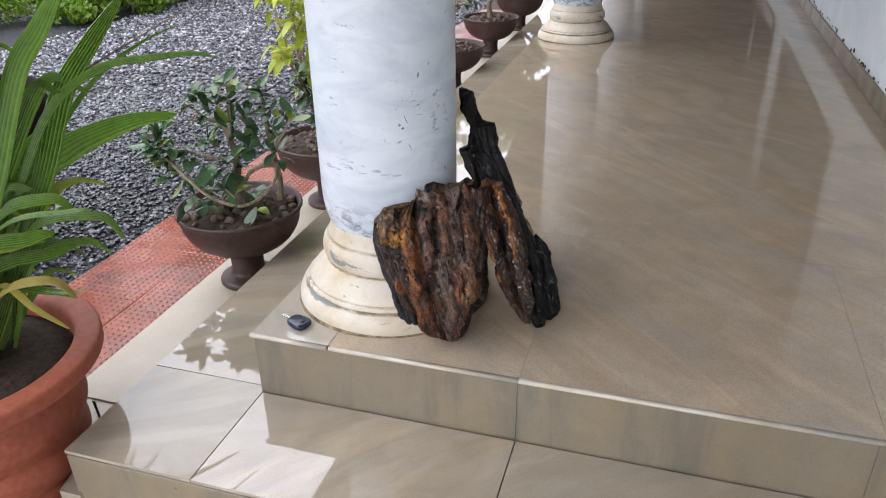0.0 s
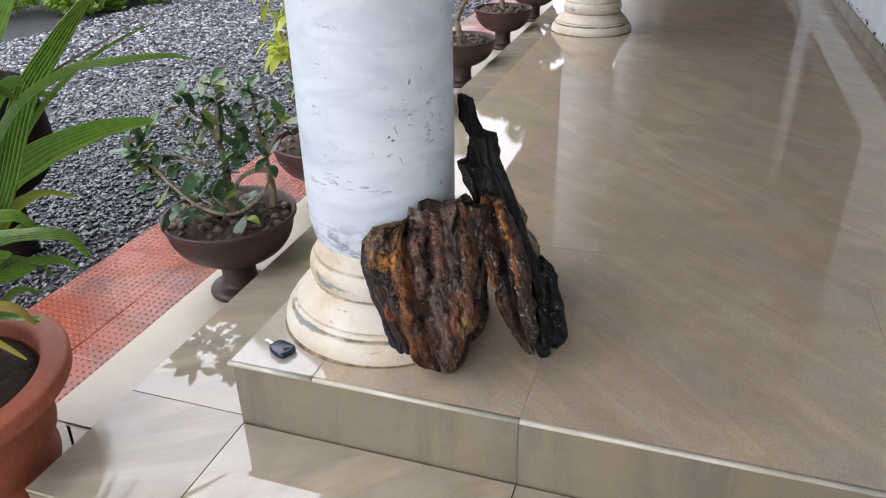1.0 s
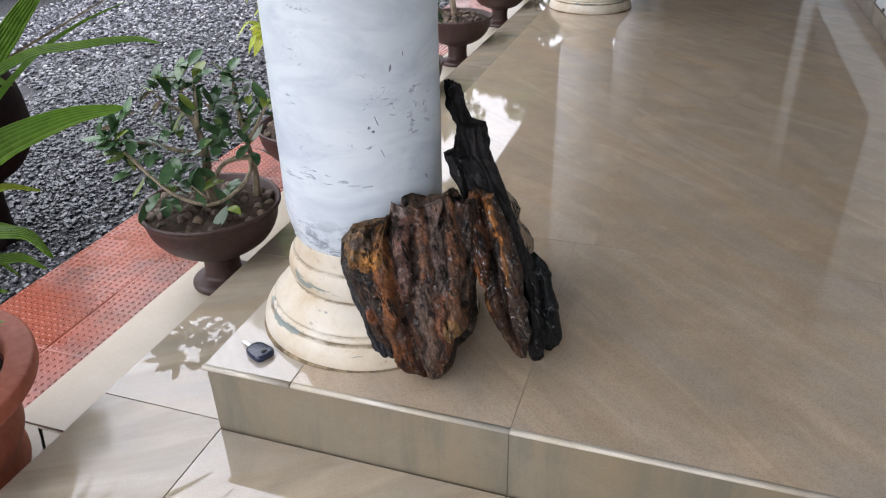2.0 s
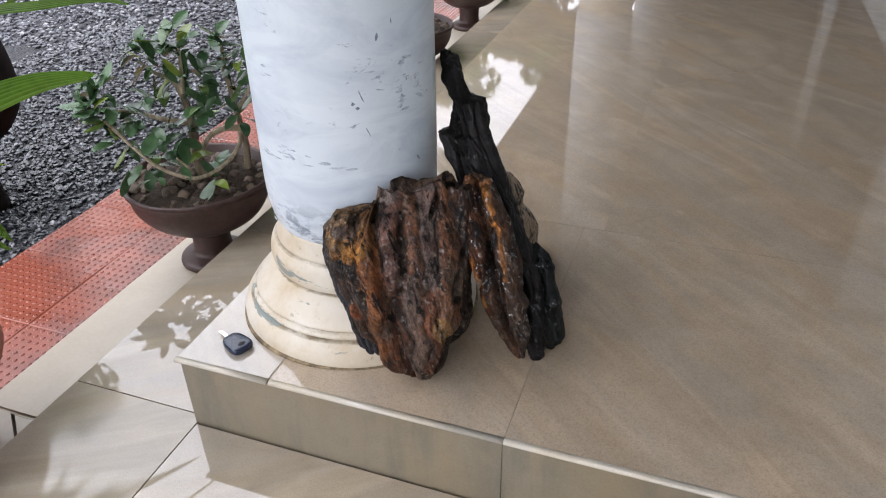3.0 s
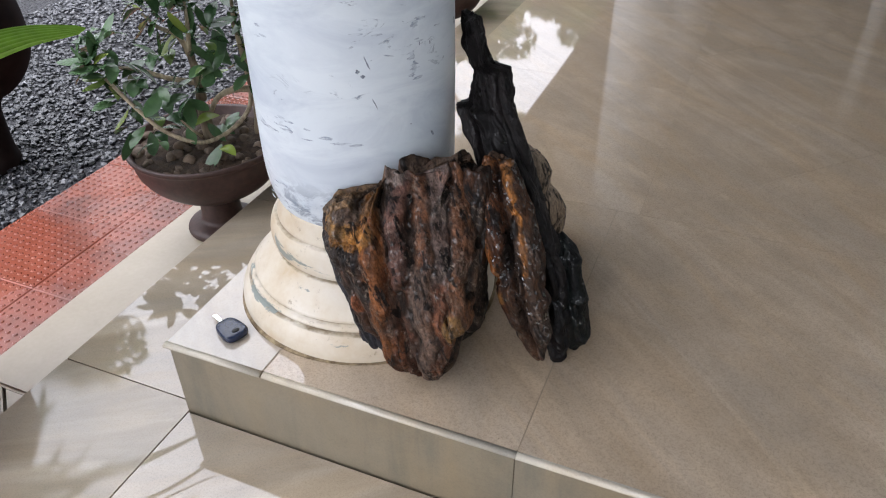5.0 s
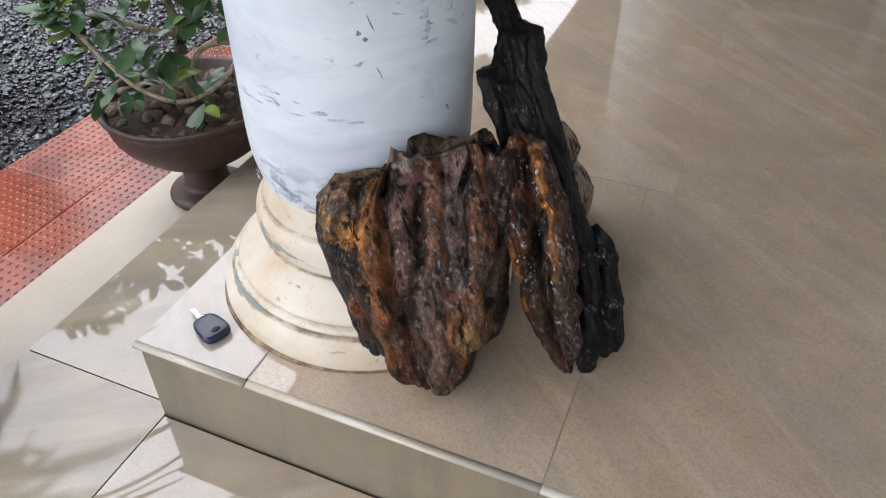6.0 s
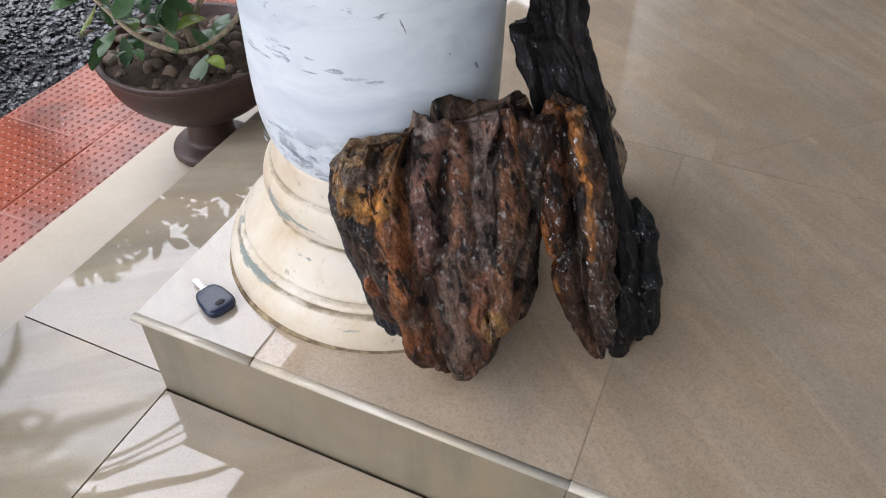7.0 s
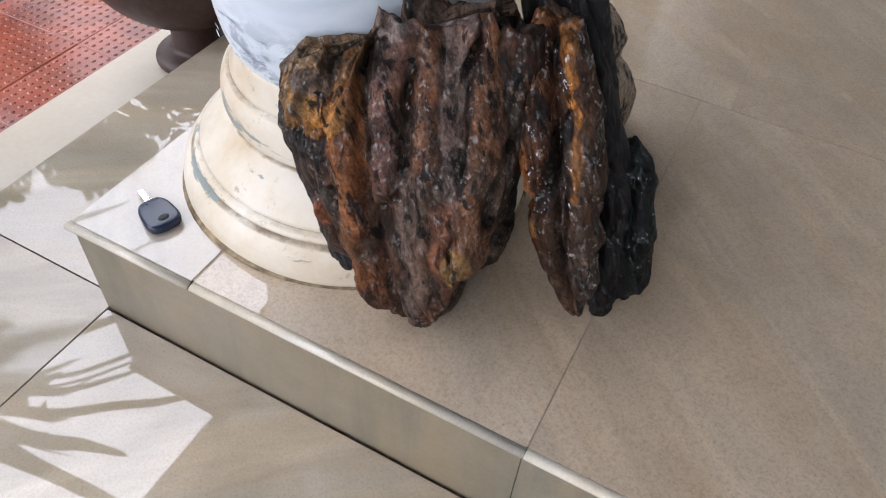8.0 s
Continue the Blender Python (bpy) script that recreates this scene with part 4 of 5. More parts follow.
# nosing: rounded lip along the front and the open side
def nosing(x0, x1, y0, y1, along):
    bm = bmesh.new()
    prof = [(0.0055, U - 0.0092)] + [(-0.0050 * math.cos(radians(a)), U - 0.0045 + 0.0047 * math.sin(radians(a))) for a in range(-90, 91, 15)] + [(0.0055, U + 0.0002)]
    ends = []
    for s in (0, 1):
        ring = []
        for o, z in prof:
            p = (x0 + (x1 - x0) * s, y0 + o, z) if along == "x" else (x0 + o, y0 + (y1 - y0) * s, z)
            ring.append(bm.verts.new(p))
        ends.append(ring)
    n = len(prof)
    for i in range(n):
        bm.faces.new((ends[0][i], ends[0][(i + 1) % n], ends[1][(i + 1) % n], ends[1][i]))
    bm.faces.new(ends[0])
    bm.faces.new(ends[1][::-1])
    bmesh.ops.recalc_face_normals(bm, faces=bm.faces[:])
    return bm


for x0, x1 in ((-0.008, 0.1820), (0.1860, 0.608), (0.608, 1.279), (1.279, 1.648)):
    part("nosing", nosing(x0 + G, x1 - G, 0, 0, "x"), M["nosing"], porch, "", True)
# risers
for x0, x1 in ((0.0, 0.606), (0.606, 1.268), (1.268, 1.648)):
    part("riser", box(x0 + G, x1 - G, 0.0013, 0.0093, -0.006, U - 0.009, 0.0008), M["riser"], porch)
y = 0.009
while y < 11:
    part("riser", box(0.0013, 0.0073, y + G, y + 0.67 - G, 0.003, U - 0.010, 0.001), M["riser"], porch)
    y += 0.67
# lower step: treads in front and along the side
LX, LY = -0.305, -0.296
floor_tile(wide(LX, 0.004, LY, 0.020), 0.003, M["worn_tread"])
x0 = 0.004
for x1 in (0.606, 1.268, 1.66):
    floor_tile(wide(x0, x1, LY, -0.0028), 0.003, M["tread"])
    x0 = x1
y = 0.020
for y1 in (0.66, 1.32, 1.98, 2.64, 3.3, 3.96, 4.62, 5.28, 5.94, 6.6, 8.6, 10.6):
    floor_tile(wide(LX, -0.001, y, y1), 0.003, M["tread"])
    y = y1
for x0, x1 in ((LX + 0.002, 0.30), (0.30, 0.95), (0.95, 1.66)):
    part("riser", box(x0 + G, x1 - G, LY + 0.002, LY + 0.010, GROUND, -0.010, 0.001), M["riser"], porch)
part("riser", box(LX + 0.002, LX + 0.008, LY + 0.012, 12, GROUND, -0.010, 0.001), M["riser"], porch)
lower = part("lower_landing", box(-0.6, 1.66, -6, LY, GROUND - 0.02, -0.165), M["kerb"])
tagged(lower, "pale cement landing in front of the step", "floor", kind="structure")

# broken kerb corner beside the step
def prism(poly, z0, z1):
    """An upright block over a flat outline."""
    bm = bmesh.new()
    lo = [bm.verts.new((*p, z0)) for p in poly]
    hi = [bm.verts.new((*p, z1)) for p in poly]
    n = len(poly)
    for i in range(n):
        bm.faces.new((lo[i], lo[(i + 1) % n], hi[(i + 1) % n], hi[i]))
    bm.faces.new(hi)
    bm.faces.new(lo[::-1])
    bmesh.ops.recalc_face_normals(bm, faces=bm.faces[:])
    return bm


part("kerb_piece", prism([(-0.605, 0.0), (-0.523, 0.0), (-0.513, -0.007), (-0.446, -0.061), (-0.302, -0.178), (-0.302, -0.288), (-0.365, -0.288), (-0.385, -0.20), (-0.42, -0.125), (-0.49, -0.07), (-0.605, -0.055)], GROUND, KERB - 0.001), M["kerb"], kerb, "cracked end of the kerb")
part("kerb_piece", prism([(-0.506, -0.0030), (-0.302, -0.0025), (-0.302, -0.174)], GROUND, KERB - 0.003), M["kerb"], kerb, "broken wedge of the kerb")

# ---- red pavers with raised dots ----
PX, PY = 0.335, 0.33


def paver_mesh():
    bm = slab_piece([(G, G), (PX - G, G), (PX - G, PY - G), (G, PY - G)], -0.012, 0, 0.002)
    n = 13
    for i in range(n):
        for j in range(n):
            cx, cy = PX * (i + 0.5) / n, PY * (j + 0.5) / n
            lo = [bm.verts.new((cx + 0.0085 * math.cos(a), cy + 0.0085 * math.sin(a), -0.0005)) for a in np.arange(6) * math.pi / 3]
            hi = [bm.verts.new((cx + 0.0045 * math.cos(a), cy + 0.0045 * math.sin(a), 0.0032)) for a in np.arange(6) * math.pi / 3]
            for k2 in range(6):
                m2 = (k2 + 1) % 6
                bm.faces.new((lo[k2], lo[m2], hi[m2], hi[k2]))
            bm.faces.new(hi)
    me = bpy.data.meshes.new("paver")
    bm.to_mesh(me)
    bm.free()
    me.materials.append(M["red"])
    return me


pm = paver_mesh()
rnd = random.Random(8)
for i in range(3):
    for j in range(-4, 20):
        ob = new("paver", pm)
        ob.parent = red_strip
        ob.location = (-1.28 + i * PX + 0.9, 0.41 + j * PY - 2, rnd.uniform(-0.0015, 0.0015))
        ob.rotation_euler = (rnd.uniform(-0.004, 0.004), rnd.uniform(-0.004, 0.004), 0)

# ---- gravel ----
def gravel(name, n, region, size, seed, parent=None):
    rng = np.random.default_rng(seed)
    ico = bmesh.new()
    bmesh.ops.create_icosphere(ico, subdivisions=1, radius=1)
    ico.verts.ensure_lookup_table()
    V0 = np.array([v.co[:] for v in ico.verts])
    F0 = np.array([[v.index for v in f.verts] for f in ico.faces])
    ico.free()
    x0, x1, y0, y1 = region
    c = np.stack([rng.uniform(x0, x1, n), rng.uniform(y0, y1, n), np.full(n, GROUND)], 1)
    keep = (c[:, 0] < -1.31) & (c[:, 1] > 0.05 + 0.0 * c[:, 0])
    c = c[keep]
    n = len(c)
    s = rng.uniform(0.55, 1.25, n) * size
    sc = np.stack([s * rng.uniform(0.8, 1.4, n), s * rng.uniform(0.7, 1.1, n), s * rng.uniform(0.45, 0.8, n)], 1)
    ang = rng.uniform(0, 2 * np.pi, n)
    tilt = rng.uniform(-0.5, 0.5, n)
    P = V0[None] * (1 + rng.uniform(-0.22, 0.22, (n, len(V0), 1)))
    P = P * sc[:, None, :]
    ct, st = np.cos(tilt)[:, None], np.sin(tilt)[:, None]
    P[:, :, 0], P[:, :, 2] = P[:, :, 0] * ct - P[:, :, 2] * st, P[:, :, 0] * st + P[:, :, 2] * ct
    ca, sa = np.cos(ang)[:, None], np.sin(ang)[:, None]
    P[:, :, 0], P[:, :, 1] = P[:, :, 0] * ca - P[:, :, 1] * sa, P[:, :, 0] * sa + P[:, :, 1] * ca
    c[:, 2] += rng.uniform(-0.2, 1.0, n) * size
    P += c[:, None, :]
    me = bpy.data.meshes.new(name)
    F = (F0[None] + (np.arange(n) * len(V0))[:, None, None]).reshape(-1, 3)
    me.from_pydata(P.reshape(-1, 3), [], F)
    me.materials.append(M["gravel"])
    return tagged(new(name, me), "loose grey gravel stones covering the yard, damp", "gravel", kind="stuff")


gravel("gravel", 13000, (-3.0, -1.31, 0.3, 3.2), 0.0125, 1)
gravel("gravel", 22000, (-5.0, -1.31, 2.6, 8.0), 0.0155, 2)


# ---- pots ----
def bowl_pot(at, seed):
    x, y = at
    ob = thing("bonsai_pot", (x, y, KERB), "dark brown glazed clay bowl pot on a pedestal foot", "pot", "bonsai pots")
    foot = smooth_profile([(0.092, 0.0), (0.096, 0.006), (0.094, 0.018), (0.080, 0.026), (0.060, 0.032), (0.054, 0.045), (0.053, 0.085), (0.060, 0.122)], 4)
    part("foot", lathe([tuple(p) for p in foot], 56, (x, y, KERB), 0.002, seed), M["bowl"], ob, "", True)
    bowl = smooth_profile([(0.058, 0.114), (0.105, 0.128), (0.152, 0.160), (0.184, 0.205), (0.196, 0.252)], 5)
    bowl += smooth_profile([(0.200, 0.258), (0.2035, 0.263), (0.2025, 0.271), (0.197, 0.273)], 3)
    bowl += [(0.192, 0.268), (0.184, 0.235), (0.160, 0.215), (0.05, 0.205)]
    part("bowl", lathe([tuple(p) for p in bowl], 72, (x, y, KERB), 0.006, seed + 2), M["bowl"], ob, "", True)
    rng = random.Random(int(seed * 10))
    soil = thing("potting_soil", (x, y, KERB + 0.235), "dark soil with brown pebbles filling a bonsai bowl", "soil", "potting soil")
    earth = lathe([tuple(p) for p in smooth_profile([(0.186, 0.240), (0.165, 0.254), (0.12, 0.262), (0.07, 0.266), (0.03, 0.268), (0.004, 0.268)], 4)], 64, (x, y, KERB), 0.0, seed)
    for v in earth.verts:
        v.co.z += 0.010 * noise.noise(v.co * 45) + 0.006 * noise.noise(v.co * 110)
    part("earth", earth, M["soil"], soil, "", True)
    me = pebble_mesh()
    for i in range(84):
        a, r = rng.uniform(0, 2 * math.pi), 0.178 * math.sqrt(rng.random())
        s = rng.uniform(0.007, 0.018)
        st = new("pebble", me)
        st.parent = soil
        z = 0.266 - 0.022 * (r / 0.178) ** 3 + 0.3 * s
        st.location = (r * math.cos(a), r * math.sin(a), z - 0.235)
        st.scale = (s * rng.uniform(0.9, 1.4), s * rng.uniform(0.8, 1.1), s * rng.uniform(0.6, 0.9))
        st.rotation_euler = (rng.uniform(-0.5, 0.5), rng.uniform(-0.5, 0.5), rng.uniform(0, 6))
    return ob


PEB = []


def pebble_mesh():
    if not PEB:
        bm = bmesh.new()
        bmesh.ops.create_icosphere(bm, subdivisions=2, radius=1)
        for v in bm.verts:
            v.co *= 1 + 0.28 * noise.noise(v.co * 1.3) + 0.1 * noise.noise(v.co * 3.1)
        for f in bm.faces:
            f.smooth = True
        me = bpy.data.meshes.new("pebble")
        bm.to_mesh(me)
        bm.free()
        me.materials.append(M["pebble"])
        PEB.append(me)
    return PEB[0]


POTS = ((-0.45, 0.69), (-0.46, 1.36), (-0.45, 2.22), (-0.47, 3.16), (-0.47, 4.14), (-0.47, 5.15))
for i, p in enumerate(POTS):
    bowl_pot(p, i * 1.7)

# large terracotta planter
BX, BY = -0.575, -0.255
planter = thing("terracotta_planter", (BX, BY, RED), "large ribbed red terracotta planter with a wide flat rim", "pot")
body = smooth_profile([(0.150, 0.0), (0.162, 0.03), (0.172, 0.07)], 4) + smooth_profile([(0.177, 0.075), (0.198, 0.115), (0.193, 0.165)], 4)
body += smooth_profile([(0.198, 0.170), (0.217, 0.215), (0.209, 0.262)], 4) + smooth_profile([(0.213, 0.268), (0.229, 0.310), (0.220, 0.360)], 4)
body += smooth_profile([(0.217, 0.395), (0.228, 0.426)], 3)
part("body", lathe([tuple(p) for p in body], 96, (BX, BY, RED), 0.004, 3.0), M["terracotta"], planter, "", True)
rimp = [(0.226, 0.421)] + smooth_profile([(0.262, 0.427), (0.284, 0.430), (0.292, 0.436)], 3) + [(0.2935, 0.440), (0.2935, 0.461)]
rimp += smooth_profile([(0.292, 0.466), (0.287, 0.470), (0.270, 0.4715), (0.246, 0.471)], 3) + smooth_profile([(0.239, 0.468), (0.233, 0.455), (0.228, 0.40)], 3) + [(0.01, 0.395)]
part("rim", lathe([tuple(p) for p in rimp], 96, (BX, BY, RED), 0.003, 4.0), M["terracotta"], planter, "", True)
soil = part("planter_soil", lathe([(0.231, 0.425), (0.18, 0.436), (0.10, 0.445), (0.003, 0.45)], 40, (BX, BY, RED), 0.015, 9.0), M["soil"], None, "", True)
tagged(soil, "dark damp soil inside the terracotta planter", "soil")

# dark urn on the gravel
UX, UY = -1.69, 0.93
urn = thing("garden_urn", (UX, UY, GROUND), "dark brown pot on a pedestal standing in the gravel", "pot")
part("pedestal", lathe([tuple(p) for p in smooth_profile([(0.092, 0.0), (0.094, 0.03), (0.088, 0.06), (0.085, 0.12), (0.086, 0.22), (0.11, 0.27)], 4)], 48, (UX, UY, GROUND), 0.003, 1.0), M["urn"], urn, "", True)
part("bowl", lathe([tuple(p) for p in smooth_profile([(0.09, 0.26), (0.17, 0.30), (0.225, 0.37), (0.250, 0.46), (0.248, 0.57), (0.228, 0.66), (0.21, 0.70)], 5)] + [(0.20, 0.70), (0.19, 0.62), (0.01, 0.60)], 64, (UX, UY, GROUND), 0.004, 7.0), M["urn"], urn, "", True)


# ---- car key ----
key = thing("car_key", (0.075, 0.083, U), "black plastic car key with short steel blade lying on the tile", "key")
kd = math.atan2(0.063 - 0.085, 0.084 - 0.030)
KM = Matrix.Translation((0.078, 0.0655, U + 0.001)) @ Matrix.Rotation(kd, 4, "Z")


def key_shell():
    bm = bmesh.new()
    rows = []
    n, m = 40, 9
    for j in range(m):
        f = j / (m - 1)
        ring = []
        h = math.sin(math.pi * f)
        inset = 1 - 0.16 * (1 - h) ** 1.6
        z = 0.0125 * (0.5 - 0.5 * math.cos(math.pi * f))
        for i in range(n):
            a = 2 * math.pi * i / n
            ca, sa = math.cos(a), math.sin(a)
            px = math.copysign(abs(ca) ** 0.62, ca) * 0.0275
            wy = 0.0215 * (1.0 + 0.12 * px / 0.0275)
            py = math.copysign(abs(sa) ** 0.62, sa) * wy
            ring.append(bm.verts.new((px * inset, py * inset, z)))
        rows.append(ring)
    for a, b in zip(rows, rows[1:]):
        for i in range(n):
            bm.faces.new((a[i], a[(i + 1) % n], b[(i + 1) % n], b[i]))
    bm.faces.new(rows[0][::-1])
    prev = rows[-1]
    for f2 in (0.7, 0.4):
        cur = [bm.verts.new((v.co.x * f2, v.co.y * f2, v.co.z + 0.0012 * (1 - f2))) for v in rows[-1]]
        for i in range(n):
            bm.faces.new((prev[i], prev[(i + 1) % n], cur[(i + 1) % n], cur[i]))
        prev = cur
    bm.faces.new(prev)
    bm.transform(KM @ Matrix.Translation((0.006, 0, 0)))
    return bm


shell = part("shell", key_shell(), M["shell"], key, "", True)
b1 = lathe([(0.0056, 0.0), (0.0056, 0.0006), (0.0045, 0.0012), (0.001, 0.0014)], 28)
b1.transform(KM @ Matrix.Translation((0.020, 0.001, 0.0128)) @ Matrix.Rotation(radians(4), 4, "Y") @ Matrix.Diagonal((0.8, 1.25, 1, 1)))
part("button", b1, M["rubber"], shell, "recessed button", True)
blade = join(box(-0.050, -0.022, -0.0034, 0.0034, 0.004, 0.0062, 0.0005), box(-0.0255, -0.0215, -0.0065, 0.0065, 0.003, 0.0075, 0.0008),
             box(-0.048, -0.026, -0.0008, 0.0008, 0.0062, 0.0068), *[box(-0.048 + 0.005 * i, -0.0455 + 0.005 * i, 0.0030, 0.0050, 0.0042, 0.006) for i in range(4)])
blade.transform(KM)
part("blade", blade, M["steel"], key, "cut steel blade")


# ---- plants ----
def oval_leaf(name, length, width, mat, fold=0.18, curl=0.12):
    """An oval leaf with a raised midrib, from the stalk outwards along x."""
    bm = bmesh.new()
    rows = []
    n = 10
    for i in range(n + 1):
        t = i / n
        w = width * 0.5 * (math.sin(math.pi * t ** 1.15) ** 0.72 if 0 < t < 1 else 0.03)
        x = length * t
        z = curl * length * (math.sin(math.pi * t) * 0.5 - t * t)
        rows.append([bm.verts.new((x, s * w, z + fold * abs(s) * w * 2 * 0.6)) for s in (-1, -0.5, 0, 0.5, 1)])
    for a, b in zip(rows, rows[1:]):
        for j in range(4):
            f = bm.faces.new((a[j], a[j + 1], b[j + 1], b[j]))
            f.smooth = True
    me = bpy.data.meshes.new(name)
    bm.to_mesh(me)
    bm.free()
    me.materials.append(mat)
    return me


FICUS = [oval_leaf("leaf", 0.050, 0.024, M["ficus"], 0.10, 0.10), oval_leaf("leaf", 0.043, 0.022, M["ficus"], 0.16, 0.22), oval_leaf("leaf", 0.056, 0.024, M["ficus"], 0.06, -0.06)]
YELLOW = [oval_leaf("leaf", 0.060, 0.026, M["yellow"], 0.2, 0.5), oval_leaf("leaf", 0.052, 0.024, M["yellow"], 0.3, 0.2)]


def add_leaf(parent, me, at, direction, roll, scale):
    ob = new("leaf", me)
    ob.parent = parent
    d = Vector(direction).normalized()
    q = d.to_track_quat("X", "Z")
    m = Matrix.Translation(Vector(at) - parent.location) @ q.to_matrix().to_4x4() @ Matrix.Rotation(roll, 4, "X") @ Matrix.Scale(scale, 4)
    ob.matrix_basis = m


def rosette(parent, meshes, at, axis, n, rng, scale=1.0, open_=0.9):
    """A whorl of leaves at a twig's end."""
    ax = Vector(axis).normalized()
    u = ax.orthogonal().normalized()
    w = ax.cross(u)
    for i in range(n):
        a = i * 2.4 + rng.uniform(-0.3, 0.3)
        o = open_ * rng.uniform(0.45, 1.25)
        d = ax * math.cos(o) + (u * math.cos(a) + w * math.sin(a)) * math.sin(o)
        d.z -= 0.1
        off = ax * rng.uniform(-0.045, 0.010) + u * rng.gauss(0, 0.008) + w * rng.gauss(0, 0.008)
        add_leaf(parent, rng.choice(meshes), Vector(at) + off, d, rng.uniform(-0.5, 0.5), scale * rng.uniform(0.75, 1.2))


def bonsai(at, label, trunks, clusters, seed, leaves=FICUS, per=8, size=1.0, category="plant"):
    rng = random.Random(seed)
    ob = thing("bonsai_plant", (at[0], at[1], KERB + 0.25), label, category, "potted bonsai plants")
    for name, pts, r0, r1 in trunks:
        n = len(pts)
        part(name, tube(pts, [r0 + (r1 - r0) * i / (n - 1) for i in range(n)], 9, 5), M["twig" if name == "branch" else "bark"], ob, "", True)
    for c, ax, n in clusters:
        rosette(ob, leaves, c, ax, round((n or per) * 1.1), rng, size * 1.28, 1.3)
    return ob


x, y = POTS[0]
Z0 = KERB + 0.25
bonsai(POTS[0], "small-leaved ficus bonsai with looping bare branches in a clay bowl",
       [("trunk", [(-0.44, 0.70, Z0 - 0.02), (-0.45, 0.70, 0.20), (-0.44, 0.695, 0.29), (-0.455, 0.70, 0.36)], 0.019, 0.008),
        ("trunk", [(-0.35, 0.77, Z0 - 0.02), (-0.345, 0.78, 0.20), (-0.36, 0.785, 0.29), (-0.385, 0.80, 0.40), (-0.39, 0.81, 0.47)], 0.011, 0.004),
        ("branch", [(-0.35, 0.775, 0.26), (-0.345, 0.75, 0.21), (-0.361, 0.689, 0.175), (-0.386, 0.60, 0.175), (-0.455, 0.56, 0.212), (-0.518, 0.55, 0.268), (-0.582, 0.547, 0.330)], 0.0062, 0.0045),
        ("branch", [(-0.345, 0.775, 0.25), (-0.37, 0.73, 0.262), (-0.41, 0.715, 0.24), (-0.43, 0.70, 0.20)], 0.009, 0.006),
        ("branch", [(-0.455, 0.70, 0.35), (-0.47, 0.69, 0.40), (-0.51, 0.675, 0.42), (-0.545, 0.67, 0.45)], 0.008, 0.003),
        ("branch", [(-0.455, 0.70, 0.36), (-0.448, 0.705, 0.42), (-0.447, 0.712, 0.49)], 0.007, 0.003),
        ("branch", [(-0.445, 0.70, 0.28), (-0.50, 0.66, 0.30), (-0.55, 0.62, 0.33), (-0.60, 0.60, 0.335)], 0.008, 0.003),
        ("branch", [(-0.44, 0.70, 0.30), (-0.41, 0.69, 0.32), (-0.385, 0.68, 0.335)], 0.006, 0.003),
        ("branch", [(-0.36, 0.785, 0.29), (-0.33, 0.80, 0.34), (-0.30, 0.83, 0.40)], 0.007, 0.003),
        ("branch", [(-0.40, 0.62, 0.18), (-0.405, 0.60, 0.205), (-0.42, 0.585, 0.235)], 0.004, 0.002)],
       [((-0.600, 0.535, 0.365), (-0.5, -0.3, 0.7), 9), ((-0.635, 0.545, 0.37), (-0.8, 0, 0.4), 7), ((-0.575, 0.55, 0.335), (-0.2, -0.4, -0.6), 6),
        ((-0.547, 0.671, 0.485), (-0.4, 0, 0.9), 9), ((-0.53, 0.66, 0.45), (-0.6, -0.5, 0.1), 6), ((-0.447, 0.715, 0.515), (0.1, 0, 1), 9), ((-0.445, 0.70, 0.46), (0.3, -0.8, 0.1), 6),
        ((-0.45, 0.695, 0.40), (0.1, -0.8, 0.5), 8), ((-0.385, 0.68, 0.34), (0.5, -0.6, 0.4), 9), ((-0.600, 0.60, 0.34), (-0.8, 0.1, 0.4), 7), ((-0.54, 0.60, 0.32), (-0.2, -0.8, 0.1), 6),
        ((-0.42, 0.585, 0.235), (0.1, -0.5, 0.7), 4), ((-0.35, 0.62, 0.165), (0.4, -0.6, 0.5), 3), ((-0.455, 0.52, 0.19), (-0.2, -0.8, 0.2), 3), ((-0.52, 0.53, 0.215), (-0.5, -0.5, 0.1), 4),
        ((-0.39, 0.81, 0.48), (-0.1, 0.1, 1), 8), ((-0.385, 0.805, 0.43), (-0.7, -0.3, 0.3), 6), ((-0.30, 0.83, 0.41), (0.4, 0.2, 0.8), 7), ((-0.40, 0.70, 0.17), (0.1, -0.3, 0.7), 4), ((-0.50, 0.66, 0.20), (-0.4, -0.2, 0.7), 6), ((-0.50, 0.64, 0.37), (-0.3, -0.4, 0.7), 8), ((-0.40, 0.72, 0.42), (0.4, 0, 0.7), 8), ((-0.62, 0.58, 0.42), (-0.4, 0, 0.9), 7), ((-0.49, 0.70, 0.50), (-0.1, 0, 1), 7),
        ((-0.36, 0.80, 0.36), (0.3, -0.4, 0.6), 7), ((-0.33, 0.75, 0.30), (0.5, -0.5, 0.3), 5), ((-0.57, 0.56, 0.27), (-0.6, -0.3, 0.2), 7), ((-0.50, 0.56, 0.235), (-0.3, -0.6, 0.4), 6), ((-0.47, 0.60, 0.31), (0, -0.7, 0.5), 6), ((-0.43, 0.64, 0.28), (0.3, -0.6, 0.4), 6), ((-0.40, 0.76, 0.33), (-0.2, -0.3, 0.8), 6)],
       21)

